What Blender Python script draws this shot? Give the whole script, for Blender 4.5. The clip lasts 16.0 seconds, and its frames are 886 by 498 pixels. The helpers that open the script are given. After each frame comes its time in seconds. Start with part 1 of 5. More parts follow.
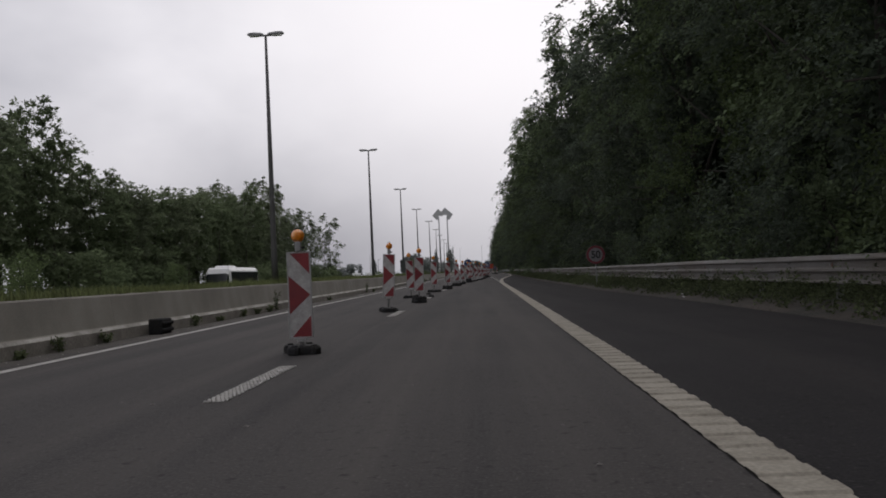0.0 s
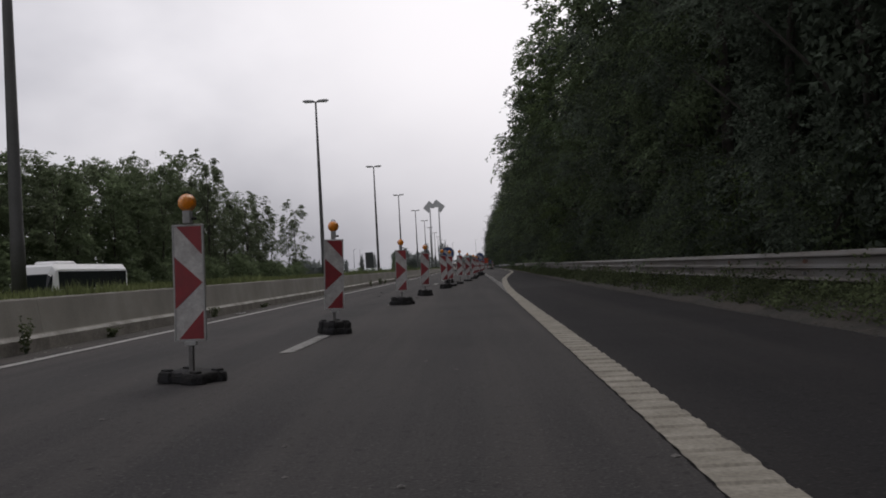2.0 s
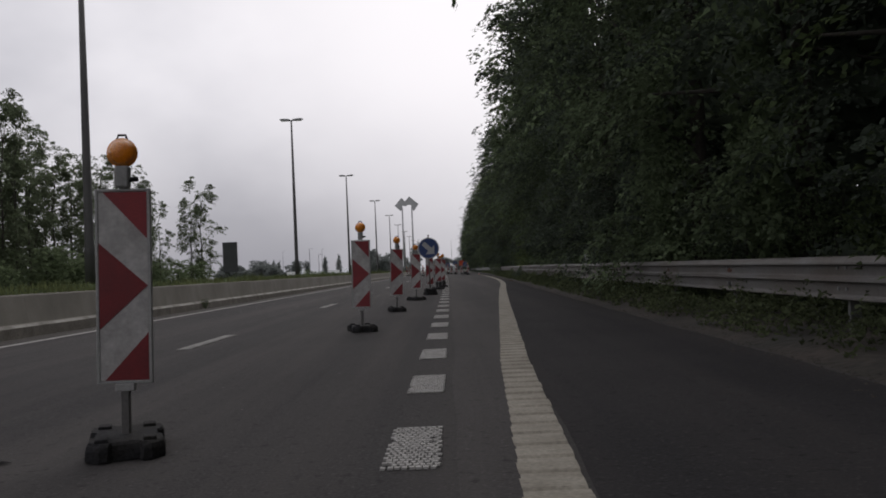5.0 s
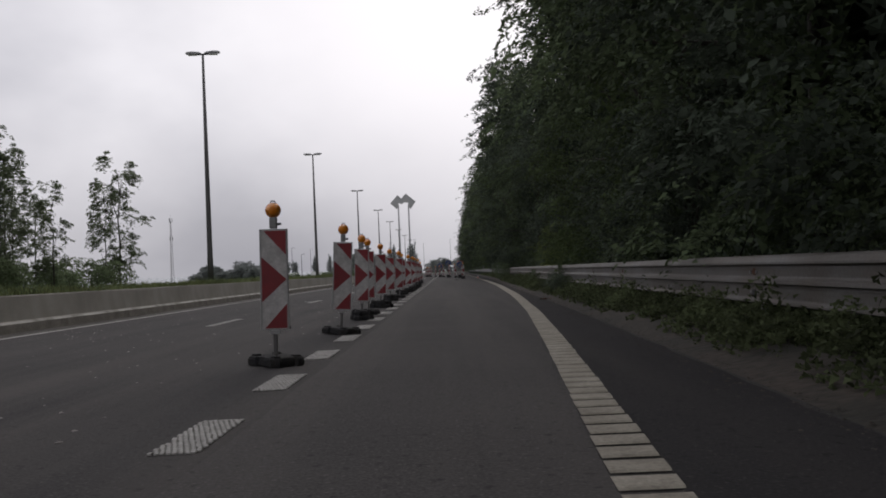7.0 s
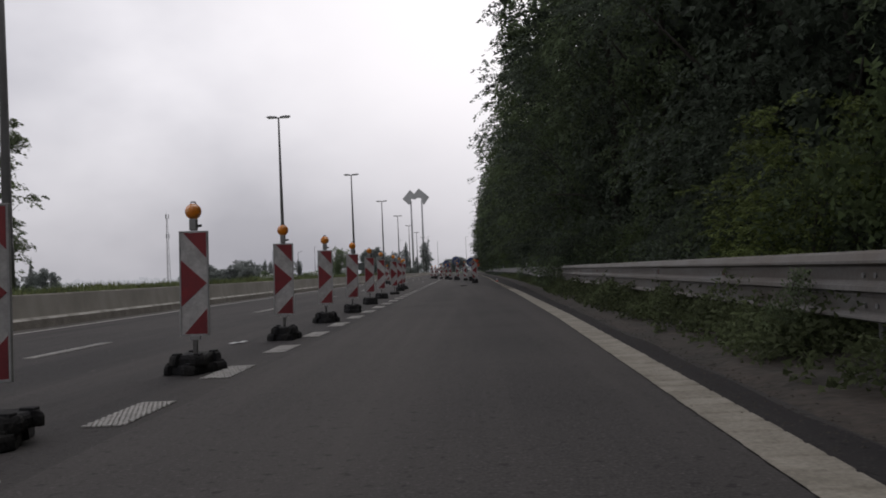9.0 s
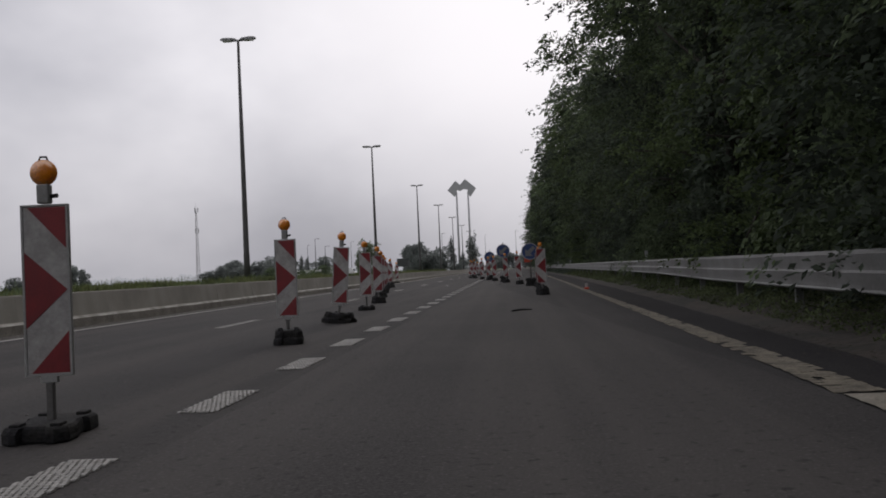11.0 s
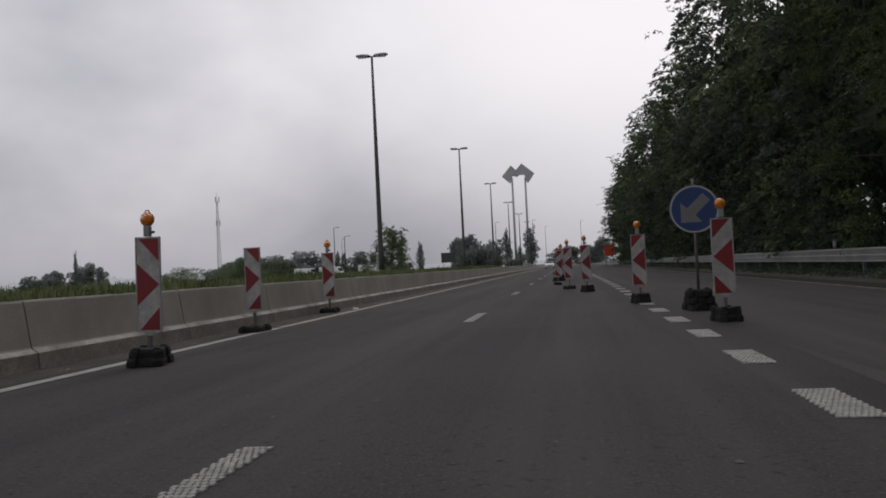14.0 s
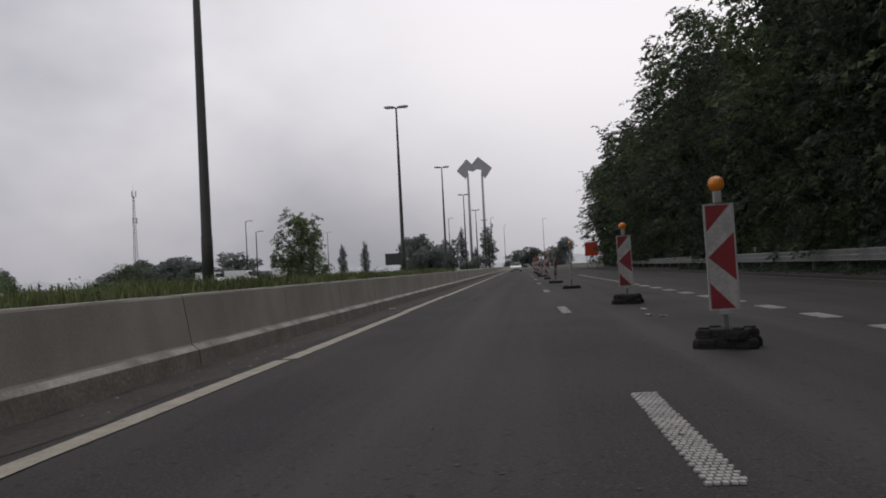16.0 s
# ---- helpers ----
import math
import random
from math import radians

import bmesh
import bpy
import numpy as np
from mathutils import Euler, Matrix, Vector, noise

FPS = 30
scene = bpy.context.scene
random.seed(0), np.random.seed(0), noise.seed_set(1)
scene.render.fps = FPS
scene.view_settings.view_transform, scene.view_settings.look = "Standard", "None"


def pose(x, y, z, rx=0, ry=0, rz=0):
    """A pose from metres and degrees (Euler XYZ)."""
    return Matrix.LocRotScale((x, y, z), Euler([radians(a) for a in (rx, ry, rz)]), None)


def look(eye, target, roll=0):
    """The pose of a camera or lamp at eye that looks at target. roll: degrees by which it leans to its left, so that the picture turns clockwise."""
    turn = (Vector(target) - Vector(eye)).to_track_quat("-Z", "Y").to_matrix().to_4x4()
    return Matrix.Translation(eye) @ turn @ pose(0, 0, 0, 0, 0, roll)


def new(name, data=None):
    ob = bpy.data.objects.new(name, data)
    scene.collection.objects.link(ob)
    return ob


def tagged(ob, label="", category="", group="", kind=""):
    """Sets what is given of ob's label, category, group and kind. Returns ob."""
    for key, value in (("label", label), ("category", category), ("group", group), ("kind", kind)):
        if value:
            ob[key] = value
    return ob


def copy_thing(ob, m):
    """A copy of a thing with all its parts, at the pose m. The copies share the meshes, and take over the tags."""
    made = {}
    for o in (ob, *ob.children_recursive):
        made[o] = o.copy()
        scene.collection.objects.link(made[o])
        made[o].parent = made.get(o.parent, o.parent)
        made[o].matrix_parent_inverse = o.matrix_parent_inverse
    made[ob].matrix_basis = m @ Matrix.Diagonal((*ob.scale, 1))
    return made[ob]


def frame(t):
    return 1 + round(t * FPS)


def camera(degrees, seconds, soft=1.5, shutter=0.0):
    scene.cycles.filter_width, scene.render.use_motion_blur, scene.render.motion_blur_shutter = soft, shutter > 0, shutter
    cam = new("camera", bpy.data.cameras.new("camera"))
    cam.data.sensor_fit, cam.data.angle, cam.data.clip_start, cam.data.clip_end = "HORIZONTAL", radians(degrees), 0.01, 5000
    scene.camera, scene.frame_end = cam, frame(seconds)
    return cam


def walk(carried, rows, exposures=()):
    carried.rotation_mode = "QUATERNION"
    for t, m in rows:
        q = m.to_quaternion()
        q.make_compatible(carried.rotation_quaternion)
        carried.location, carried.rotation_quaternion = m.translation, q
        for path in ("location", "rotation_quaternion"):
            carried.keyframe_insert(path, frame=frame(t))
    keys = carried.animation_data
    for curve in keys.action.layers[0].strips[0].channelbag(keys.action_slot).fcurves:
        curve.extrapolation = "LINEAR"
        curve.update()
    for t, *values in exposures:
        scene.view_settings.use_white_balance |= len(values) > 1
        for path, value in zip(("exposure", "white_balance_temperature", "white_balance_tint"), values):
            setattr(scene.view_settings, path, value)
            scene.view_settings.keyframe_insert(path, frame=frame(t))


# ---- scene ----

# The road bends gently to the left over its first 180 m: all places below are given along the road and laid out by bend().
def bend(y):
    return -0.0000472 * (180.0 - y) ** 2 if y < 180.0 else 0.0


def heading(y):
    """The road's direction at y, in degrees to the right of +y."""
    return math.degrees(math.atan(0.0000944 * (180.0 - y))) if y < 180.0 else 0.0


# seconds; eye x beside the road's axis, y along it, height; pitch, roll, yaw from the road's direction, in degrees
PATH = [
    (0.0, 0.001, 0.000, 0.95, 91.60, 2.55, 2.95),
    (0.5, 0.028, 8.401, 0.95, 91.51, 2.54, 2.76),
    (1.0, 0.091, 16.849, 0.95, 91.34, 2.63, 2.75),
    (1.5, 0.149, 25.365, 0.95, 91.30, 2.95, 2.62),
    (2.0, 0.210, 33.842, 0.95, 91.26, 3.06, 2.40),
    (2.5, 0.313, 42.217, 0.95, 91.20, 3.06, 2.17),
    (3.0, 0.468, 50.426, 0.95, 91.28, 2.95, 1.68),
    (3.5, 0.653, 58.555, 0.95, 91.42, 2.71, 1.22),
    (4.0, 0.925, 66.640, 0.95, 91.41, 2.58, 0.83),
    (4.5, 1.229, 74.685, 0.95, 91.42, 2.50, 0.63),
    (5.0, 1.530, 82.652, 0.95, 91.39, 2.48, 0.61),
    (5.5, 1.844, 90.554, 0.95, 91.38, 2.49, 0.58),
    (6.0, 2.167, 98.423, 0.95, 91.38, 2.52, 0.56),
    (6.5, 2.500, 106.288, 0.95, 91.40, 2.52, 0.55),
    (7.0, 2.863, 114.184, 0.95, 91.48, 2.49, 0.52),
    (7.5, 3.179, 122.111, 0.95, 91.50, 2.30, 0.71),
    (8.0, 3.386, 129.885, 0.95, 91.44, 2.32, 0.84),
    (8.5, 3.572, 137.636, 0.95, 91.45, 2.38, 1.12),
    (9.0, 3.774, 145.473, 0.95, 91.51, 2.46, 1.53),
    (9.5, 3.921, 153.490, 0.95, 91.42, 2.45, 2.25),
    (10.0, 3.932, 161.624, 0.95, 91.40, 2.49, 2.99),
    (10.5, 3.823, 169.864, 0.95, 91.40, 2.54, 3.80),
    (11.0, 3.599, 178.194, 0.95, 91.41, 2.60, 4.71),
    (11.5, 3.295, 186.604, 0.95, 91.41, 2.65, 5.75),
    (12.0, 2.770, 195.055, 0.95, 91.45, 2.70, 6.80),
    (12.5, 2.130, 203.609, 0.95, 91.54, 2.78, 7.61),
    (13.0, 1.366, 212.296, 0.95, 91.44, 2.94, 8.19),
    (13.5, 0.541, 221.069, 0.95, 91.44, 2.97, 8.45),
    (14.0, -0.440, 229.899, 0.95, 91.34, 2.79, 8.42),
    (14.5, -1.195, 238.857, 0.95, 91.24, 2.60, 8.11),
    (15.0, -1.938, 247.913, 0.95, 91.27, 2.84, 7.49),
    (15.5, -2.485, 256.908, 0.95, 91.30, 2.91, 6.51),
    (16.0, -2.995, 265.865, 0.95, 91.39, 2.89, 5.38),
]
cam = camera(55.5, 16.0, soft=1.8)
walk(cam, [(t, pose(x + bend(y), y, z, rx, ry, rz - heading(y))) for t, x, y, z, rx, ry, rz in PATH], [(0.0, 0.0, 6500, 14), (4.6, 0.0, 6500, 14), (7.2, 0.08, 6500, 14), (9.0, 0.07, 6500, 14), (11.5, -0.02, 6500, 14), (13.2, -0.10, 6500, 14), (16.0, -0.10, 6500, 14)])

# ---------------------------------------------------------------- light
world = bpy.data.worlds.new("overcast_sky")
scene.world = world
world.use_nodes = True
wt = world.node_tree
wt.nodes.clear()
w_out = wt.nodes.new("ShaderNodeOutputWorld")
w_bg = wt.nodes.new("ShaderNodeBackground")
w_sky = wt.nodes.new("ShaderNodeTexSky")
w_sky.sky_type = "NISHITA"
w_sky.sun_disc = False
w_sky.sun_elevation = radians(48)
w_sky.sun_rotation = radians(12)
w_sky.dust_density = 4.0
w_grey = wt.nodes.new("ShaderNodeHueSaturation")
w_grey.inputs["Saturation"].default_value = 0.25
w_grey.inputs["Value"].default_value = 0.10
w_co = wt.nodes.new("ShaderNodeTexCoord")
w_map = wt.nodes.new("ShaderNodeMapping")
w_map.inputs["Scale"].default_value = (1.5, 1.5, 2.4)
w_noise = wt.nodes.new("ShaderNodeTexNoise")
w_noise.inputs["Scale"].default_value = 1.5
w_noise.inputs["Detail"].default_value = 5
w_noise.inputs["Roughness"].default_value = 0.5
w_ramp = wt.nodes.new("ShaderNodeValToRGB")
w_ramp.color_ramp.elements[0].position = 0.36
w_ramp.color_ramp.elements[0].color = (0.49, 0.498, 0.540, 1)
w_ramp.color_ramp.elements[1].position = 0.64
w_ramp.color_ramp.elements[1].color = (0.85, 0.85, 0.878, 1)
w_mix = wt.nodes.new("ShaderNodeMixRGB")
w_mix.inputs[0].default_value = 0.80
wt.links.new(w_sky.outputs[0], w_grey.inputs["Color"])
wt.links.new(w_co.outputs["Generated"], w_map.inputs[0])
wt.links.new(w_map.outputs[0], w_noise.inputs["Vector"])
wt.links.new(w_noise.outputs[0], w_ramp.inputs[0])
wt.links.new(w_grey.outputs[0], w_mix.inputs[1])
wt.links.new(w_ramp.outputs[0], w_mix.inputs[2])
w_dot = wt.nodes.new("ShaderNodeVectorMath")
w_dot.operation = "DOT_PRODUCT"
w_dot.inputs[1].default_value = Vector((0.16, 0.91, 0.39)).normalized()
w_glow = wt.nodes.new("ShaderNodeMapRange")
w_glow.interpolation_type = "SMOOTHSTEP"
w_glow.inputs["From Min"].default_value, w_glow.inputs["From Max"].default_value = 0.87, 0.99
w_glow.inputs["To Min"].default_value, w_glow.inputs["To Max"].default_value = 0.0, 0.95
w_bright = wt.nodes.new("ShaderNodeMixRGB")
w_bright.inputs[2].default_value = (1.0, 0.99, 1.0, 1)
wt.links.new(w_co.outputs["Generated"], w_dot.inputs[0])
wt.links.new(w_dot.outputs["Value"], w_glow.inputs["Value"])
wt.links.new(w_glow.outputs[0], w_bright.inputs[0])
wt.links.new(w_mix.outputs[0], w_bright.inputs[1])
w_sep = wt.nodes.new("ShaderNodeSeparateXYZ")
w_low = wt.nodes.new("ShaderNodeMapRange")
w_low.interpolation_type = "SMOOTHSTEP"
w_low.inputs["From Min"].default_value, w_low.inputs["From Max"].default_value = 0.0, 0.26
w_low.inputs["To Min"].default_value, w_low.inputs["To Max"].default_value = 1.0, 0.0
w_haze = wt.nodes.new("ShaderNodeMixRGB")
w_haze.blend_type = "MULTIPLY"
w_haze.inputs[2].default_value = (0.76, 0.763, 0.775, 1)
wt.links.new(w_co.outputs["Generated"], w_sep.inputs[0])
wt.links.new(w_sep.outputs["Z"], w_low.inputs["Value"])
wt.links.new(w_low.outputs[0], w_haze.inputs[0])
wt.links.new(w_bright.outputs[0], w_haze.inputs[1])
wt.links.new(w_haze.outputs[0], w_bg.inputs[0])
w_bg.inputs[1].default_value = 1.0
wt.links.new(w_bg.outputs[0], w_out.inputs[0])

sun = new("sun", bpy.data.lights.new("sun", "SUN"))
sun.data.energy = 0.5
sun.data.angle = radians(30)
sun.data.color = (1.0, 0.97, 0.92)
sun.matrix_world = look((0, 0, 50), (-10, -45, 0))


# ---------------------------------------------------------------- materials
def mat(name, base, rough=0.8, metal=0.0, var=0.25, scale=3.0, fine=40.0, bump=0.15, tint=None, spec=0.5, island=0.0, rnd=0.0):
    """A surface with broad stains and fine grain; tint is the colour that the stains lean to."""
    m = bpy.data.materials.new(name)
    m.use_nodes = True
    n, l = m.node_tree.nodes, m.node_tree.links
    b = n["Principled BSDF"]
    b.inputs["Roughness"].default_value = rough
    b.inputs["Metallic"].default_value = metal
    b.inputs["Specular IOR Level"].default_value = spec
    co = n.new("ShaderNodeTexCoord")
    big = n.new("ShaderNodeTexNoise")
    big.inputs["Scale"].default_value = scale
    big.inputs["Detail"].default_value = 6
    small = n.new("ShaderNodeTexNoise")
    small.inputs["Scale"].default_value = fine
    small.inputs["Detail"].default_value = 4
    l.new(co.outputs["Object"], big.inputs["Vector"])
    l.new(co.outputs["Object"], small.inputs["Vector"])
    t = tint or tuple(c * (1 - var) for c in base)
    mix = n.new("ShaderNodeMixRGB")
    mix.inputs[1].default_value = (*base, 1)
    mix.inputs[2].default_value = (*t, 1)
    ramp = n.new("ShaderNodeValToRGB")
    ramp.color_ramp.elements[0].position = 0.38
    ramp.color_ramp.elements[1].position = 0.66
    l.new(big.outputs[0], ramp.inputs[0])
    l.new(ramp.outputs[0], mix.inputs[0])
    grain = n.new("ShaderNodeMixRGB")
    grain.blend_type = "MULTIPLY"
    grain.inputs[0].default_value = 1.0
    gr = n.new("ShaderNodeMapRange")
    gr.inputs["From Min"].default_value, gr.inputs["From Max"].default_value = 0.25, 0.75
    gr.inputs["To Min"].default_value, gr.inputs["To Max"].default_value = 1 - var, 1 + var
    l.new(small.outputs[0], gr.inputs["Value"])
    l.new(mix.outputs[0], grain.inputs[1])
    l.new(gr.outputs[0], grain.inputs[2])
    last = grain
    for amount, node, sock in ((island, "ShaderNodeNewGeometry", "Random Per Island"), (rnd, "ShaderNodeObjectInfo", "Random")):
        if amount:
            src = n.new(node)
            hs = n.new("ShaderNodeMixRGB")
            hs.blend_type = "MULTIPLY"
            hs.inputs[0].default_value = 1.0
            mr = n.new("ShaderNodeMapRange")
            mr.inputs["To Min"].default_value, mr.inputs["To Max"].default_value = 1 - amount, 1 + amount
            l.new(src.outputs[sock], mr.inputs["Value"])
            l.new(last.outputs[0], hs.inputs[1])
            l.new(mr.outputs[0], hs.inputs[2])
            last = hs
    l.new(last.outputs[0], b.inputs["Base Color"])
    if bump:
        bp = n.new("ShaderNodeBump")
        bp.inputs["Strength"].default_value = bump
        bp.inputs["Distance"].default_value = 0.02
        l.new(small.outputs[0], bp.inputs["Height"])
        l.new(bp.outputs[0], b.inputs["Normal"])
    return m


def streaks(m, colour, amount, scale=(1.1, 0.03, 1.0)):
    """Adds long wheel-worn streaks along the road to an asphalt."""
    n, l = m.node_tree.nodes, m.node_tree.links
    b = n["Principled BSDF"]
    src = b.inputs["Base Color"].links[0].from_socket
    co, mp, nz, rp, mx = (n.new("ShaderNode" + k) for k in ("TexCoord", "Mapping", "TexNoise", "ValToRGB", "MixRGB"))
    mp.inputs["Scale"].default_value = scale
    nz.inputs["Scale"].default_value = 1.0
    nz.inputs["Detail"].default_value = 7
    nz.inputs["Roughness"].default_value = 0.62
    rp.color_ramp.elements[0].position, rp.color_ramp.elements[1].position = 0.42, 0.66
    rp.color_ramp.elements[1].color = (amount, amount, amount, 1)
    mx.inputs[2].default_value = (*colour, 1)
    l.new(co.outputs["Object"], mp.inputs[0])
    l.new(mp.outputs[0], nz.inputs["Vector"])
    l.new(nz.outputs[0], rp.inputs[0])
    l.new(rp.outputs[0], mx.inputs[0])
    l.new(src, mx.inputs[1])
    l.new(mx.outputs[0], b.inputs["Base Color"])


def speckle(m, scale, colour, amount, lo=0.60, hi=0.72):
    """Adds the pale stones that show in a worn asphalt."""
    n, l = m.node_tree.nodes, m.node_tree.links
    b = n["Principled BSDF"]
    src = b.inputs["Base Color"].links[0].from_socket
    co, nz, rp, mx = (n.new("ShaderNode" + k) for k in ("TexCoord", "TexNoise", "ValToRGB", "MixRGB"))
    nz.inputs["Scale"].default_value = scale
    nz.inputs["Detail"].default_value = 2
    rp.color_ramp.elements[0].position, rp.color_ramp.elements[1].position = lo, hi
    rp.color_ramp.elements[1].color = (amount, amount, amount, 1)
    mx.inputs[2].default_value = (*colour, 1)
    l.new(co.outputs["Object"], nz.inputs["Vector"])
    l.new(nz.outputs[0], rp.inputs[0])
    l.new(rp.outputs[0], mx.inputs[0])
    l.new(src, mx.inputs[1])
    l.new(mx.outputs[0], b.inputs["Base Color"])


def leaf_mat(name, base, var=0.28, shade=0.45, thin=0.45):
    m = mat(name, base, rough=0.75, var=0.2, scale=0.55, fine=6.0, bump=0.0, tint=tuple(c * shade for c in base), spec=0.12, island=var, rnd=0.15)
    n, l = m.node_tree.nodes, m.node_tree.links
    p = n["Principled BSDF"]
    tr, mx = n.new("ShaderNodeBsdfTranslucent"), n.new("ShaderNodeMixShader")
    mx.inputs[0].default_value = thin
    l.new(p.inputs["Base Color"].links[0].from_socket, tr.inputs["Color"])
    l.new(p.outputs[0], mx.inputs[1])
    l.new(tr.outputs[0], mx.inputs[2])
    l.new(mx.outputs[0], n["Material Output"].inputs["Surface"])
    return m


ASPHALT = mat("asphalt", (0.0445, 0.0422, 0.0414), 0.92, var=0.42, scale=0.35, fine=55, bump=0.3, tint=(0.0345, 0.0328, 0.033), spec=0.17)
ASPHALT_PALE = mat("pale_asphalt", (0.0575, 0.054, 0.052), 0.92, var=0.40, scale=0.4, fine=55, bump=0.3, tint=(0.0465, 0.044, 0.043), spec=0.17)
ASPHALT_DARK_SHADED = mat("shaded_dark_asphalt", (0.0255, 0.0243, 0.0252), 0.93, var=0.28, scale=0.5, fine=60, bump=0.3, tint=(0.020, 0.0192, 0.020), spec=0.10)
ASPHALT_SHOULDER = mat("shoulder_asphalt", (0.0315, 0.030, 0.0308), 0.93, var=0.28, scale=0.5, fine=60, bump=0.3, tint=(0.0255, 0.0245, 0.0255), spec=0.10)
streaks(ASPHALT_SHOULDER, (0.046, 0.0425, 0.0405), 0.6)
streaks(ASPHALT, (0.069, 0.0635, 0.0595), 0.75)
streaks(ASPHALT_PALE, (0.078, 0.072, 0.068), 0.75)
streaks(ASPHALT_DARK_SHADED, (0.038, 0.035, 0.0335), 0.6)
for m_, c_ in ((ASPHALT, 0.115), (ASPHALT_PALE, 0.13), (ASPHALT_DARK_SHADED, 0.07), (ASPHALT_SHOULDER, 0.08)):
    speckle(m_, 34, (c_, c_ * 0.95, c_ * 0.9), 0.5)
    speckle(m_, 13, (c_ * 0.16, c_ * 0.155, c_ * 0.155), 0.7, 0.60, 0.74)
GUTTER = mat("gutter_dirt", (0.052, 0.045, 0.039), 0.95, var=0.45, scale=1.3, fine=18, bump=0.6, tint=(0.032, 0.029, 0.025))
PAINT = mat("road_paint", (0.345, 0.335, 0.315), 0.75, var=0.22, scale=4.0, fine=50, bump=0.2, tint=(0.24, 0.235, 0.22))
PAINT_CREAM = mat("cream_line_paint", (0.36, 0.33, 0.27), 0.8, var=0.2, scale=4.0, fine=50, bump=0.2, tint=(0.26, 0.24, 0.19))
PAINT_YELLOW = mat("old_line_paint", (0.285, 0.262, 0.215), 0.85, var=0.25, scale=3.0, fine=40, bump=0.3, tint=(0.20, 0.182, 0.145))
PAINT_WORN = mat("worn_line_paint", (0.215, 0.19, 0.142), 0.9, var=0.4, scale=5.0, fine=60, bump=0.4, tint=(0.12, 0.107, 0.085))
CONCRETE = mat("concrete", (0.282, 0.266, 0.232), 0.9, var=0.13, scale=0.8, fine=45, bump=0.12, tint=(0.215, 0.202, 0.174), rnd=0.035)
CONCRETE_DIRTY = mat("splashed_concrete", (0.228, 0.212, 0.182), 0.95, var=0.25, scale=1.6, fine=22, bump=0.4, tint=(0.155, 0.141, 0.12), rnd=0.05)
CONCRETE_SKYLIT = mat("skylit_concrete", (0.38, 0.366, 0.335), 0.9, var=0.2, scale=2.0, fine=30, bump=0.3, tint=(0.19, 0.18, 0.16))
streaks(CONCRETE, (0.16, 0.15, 0.13), 0.3, (1.0, 1.6, 0.35))
GALV = mat("galvanised_steel", (0.170, 0.166, 0.160), 0.62, 0.35, var=0.16, scale=1.1, fine=22, bump=0.08, tint=(0.135, 0.122, 0.108), spec=0.3)
GALV_CLEAN = mat("clean_galvanised_steel", (0.235, 0.236, 0.232), 0.55, 0.35, var=0.14, scale=1.1, fine=22, bump=0.06, tint=(0.185, 0.182, 0.175), spec=0.3)
streaks(GALV, (0.105, 0.085, 0.068), 0.55, (6.0, 0.35, 7.0))
RUST = mat("rust", (0.11, 0.042, 0.018), 0.9, var=0.4, scale=9, fine=60, bump=0.4, tint=(0.055, 0.026, 0.015))
POST_STEEL = mat("post_steel", (0.25, 0.25, 0.25), 0.6, 0.5, var=0.2, scale=3, fine=30, bump=0.1)
MAST = mat("lamp_mast_paint", (0.075, 0.073, 0.072), 0.6, 0.2, var=0.2, scale=1.0, fine=20, bump=0.1)
# lightened for distance: the haze before the tower is put into this colour
TOWER_HAZED = mat("hazed_tower_paint", (0.40, 0.40, 0.41), 0.7, var=0.1, scale=0.5, fine=6, bump=0.0)
LAMPHEAD = mat("lamp_housing", (0.20, 0.20, 0.20), 0.55, 0.2, var=0.15, scale=2, fine=20, bump=0.05)
LAMPGLASS = mat("lamp_bowl", (0.55, 0.55, 0.53), 0.3, var=0.1, scale=2, fine=20, bump=0.0)
RED = mat("beacon_red", (0.20, 0.014, 0.018), 0.5, var=0.15, scale=5, fine=60, bump=0.05, tint=(0.15, 0.013, 0.017), rnd=0.15)
WHITE = mat("beacon_white", (0.42, 0.41, 0.395), 0.5, var=0.16, scale=7, fine=40, bump=0.05, tint=(0.31, 0.30, 0.285), rnd=0.12)
FRAME_GREY = mat("beacon_frame", (0.33, 0.33, 0.32), 0.6, var=0.15, scale=6, fine=40, bump=0.05)
STEM_GREY = mat("beacon_stem", (0.13, 0.125, 0.12), 0.6, 0.2, var=0.2, scale=6, fine=40, bump=0.05)
RUBBER = mat("recycled_rubber", (0.023, 0.023, 0.0245), 0.95, var=0.35, scale=6, fine=45, bump=0.6, tint=(0.028, 0.027, 0.025), spec=0.2)
LAMP_BOX = mat("lamp_battery_box", (0.26, 0.26, 0.25), 0.55, var=0.15, scale=8, fine=50, bump=0.05)
BLUE = mat("sign_blue", (0.017, 0.046, 0.155), 0.45, var=0.12, scale=5, fine=30, bump=0.02)
SIGN_WHITE = mat("sign_white", (0.39, 0.39, 0.39), 0.45, var=0.08, scale=5, fine=30, bump=0.02)
# white of signs turned from the light: their shade is in the colour
SIGN_SHADED = mat("shaded_sign_white", (0.18, 0.18, 0.185), 0.6, var=0.15, scale=6, fine=30, bump=0.02)
# darkened as well, for the shade on the speed sign's ring
SIGN_RED = mat("sign_red", (0.16, 0.018, 0.028), 0.45, var=0.1, scale=5, fine=30, bump=0.02)
SIGN_BLACK = mat("sign_black", (0.012, 0.012, 0.013), 0.5, var=0.1, scale=5, fine=30, bump=0.0)
SIGN_BACK = mat("sign_back", (0.18, 0.18, 0.18), 0.6, 0.3, var=0.15, scale=4, fine=30, bump=0.05)
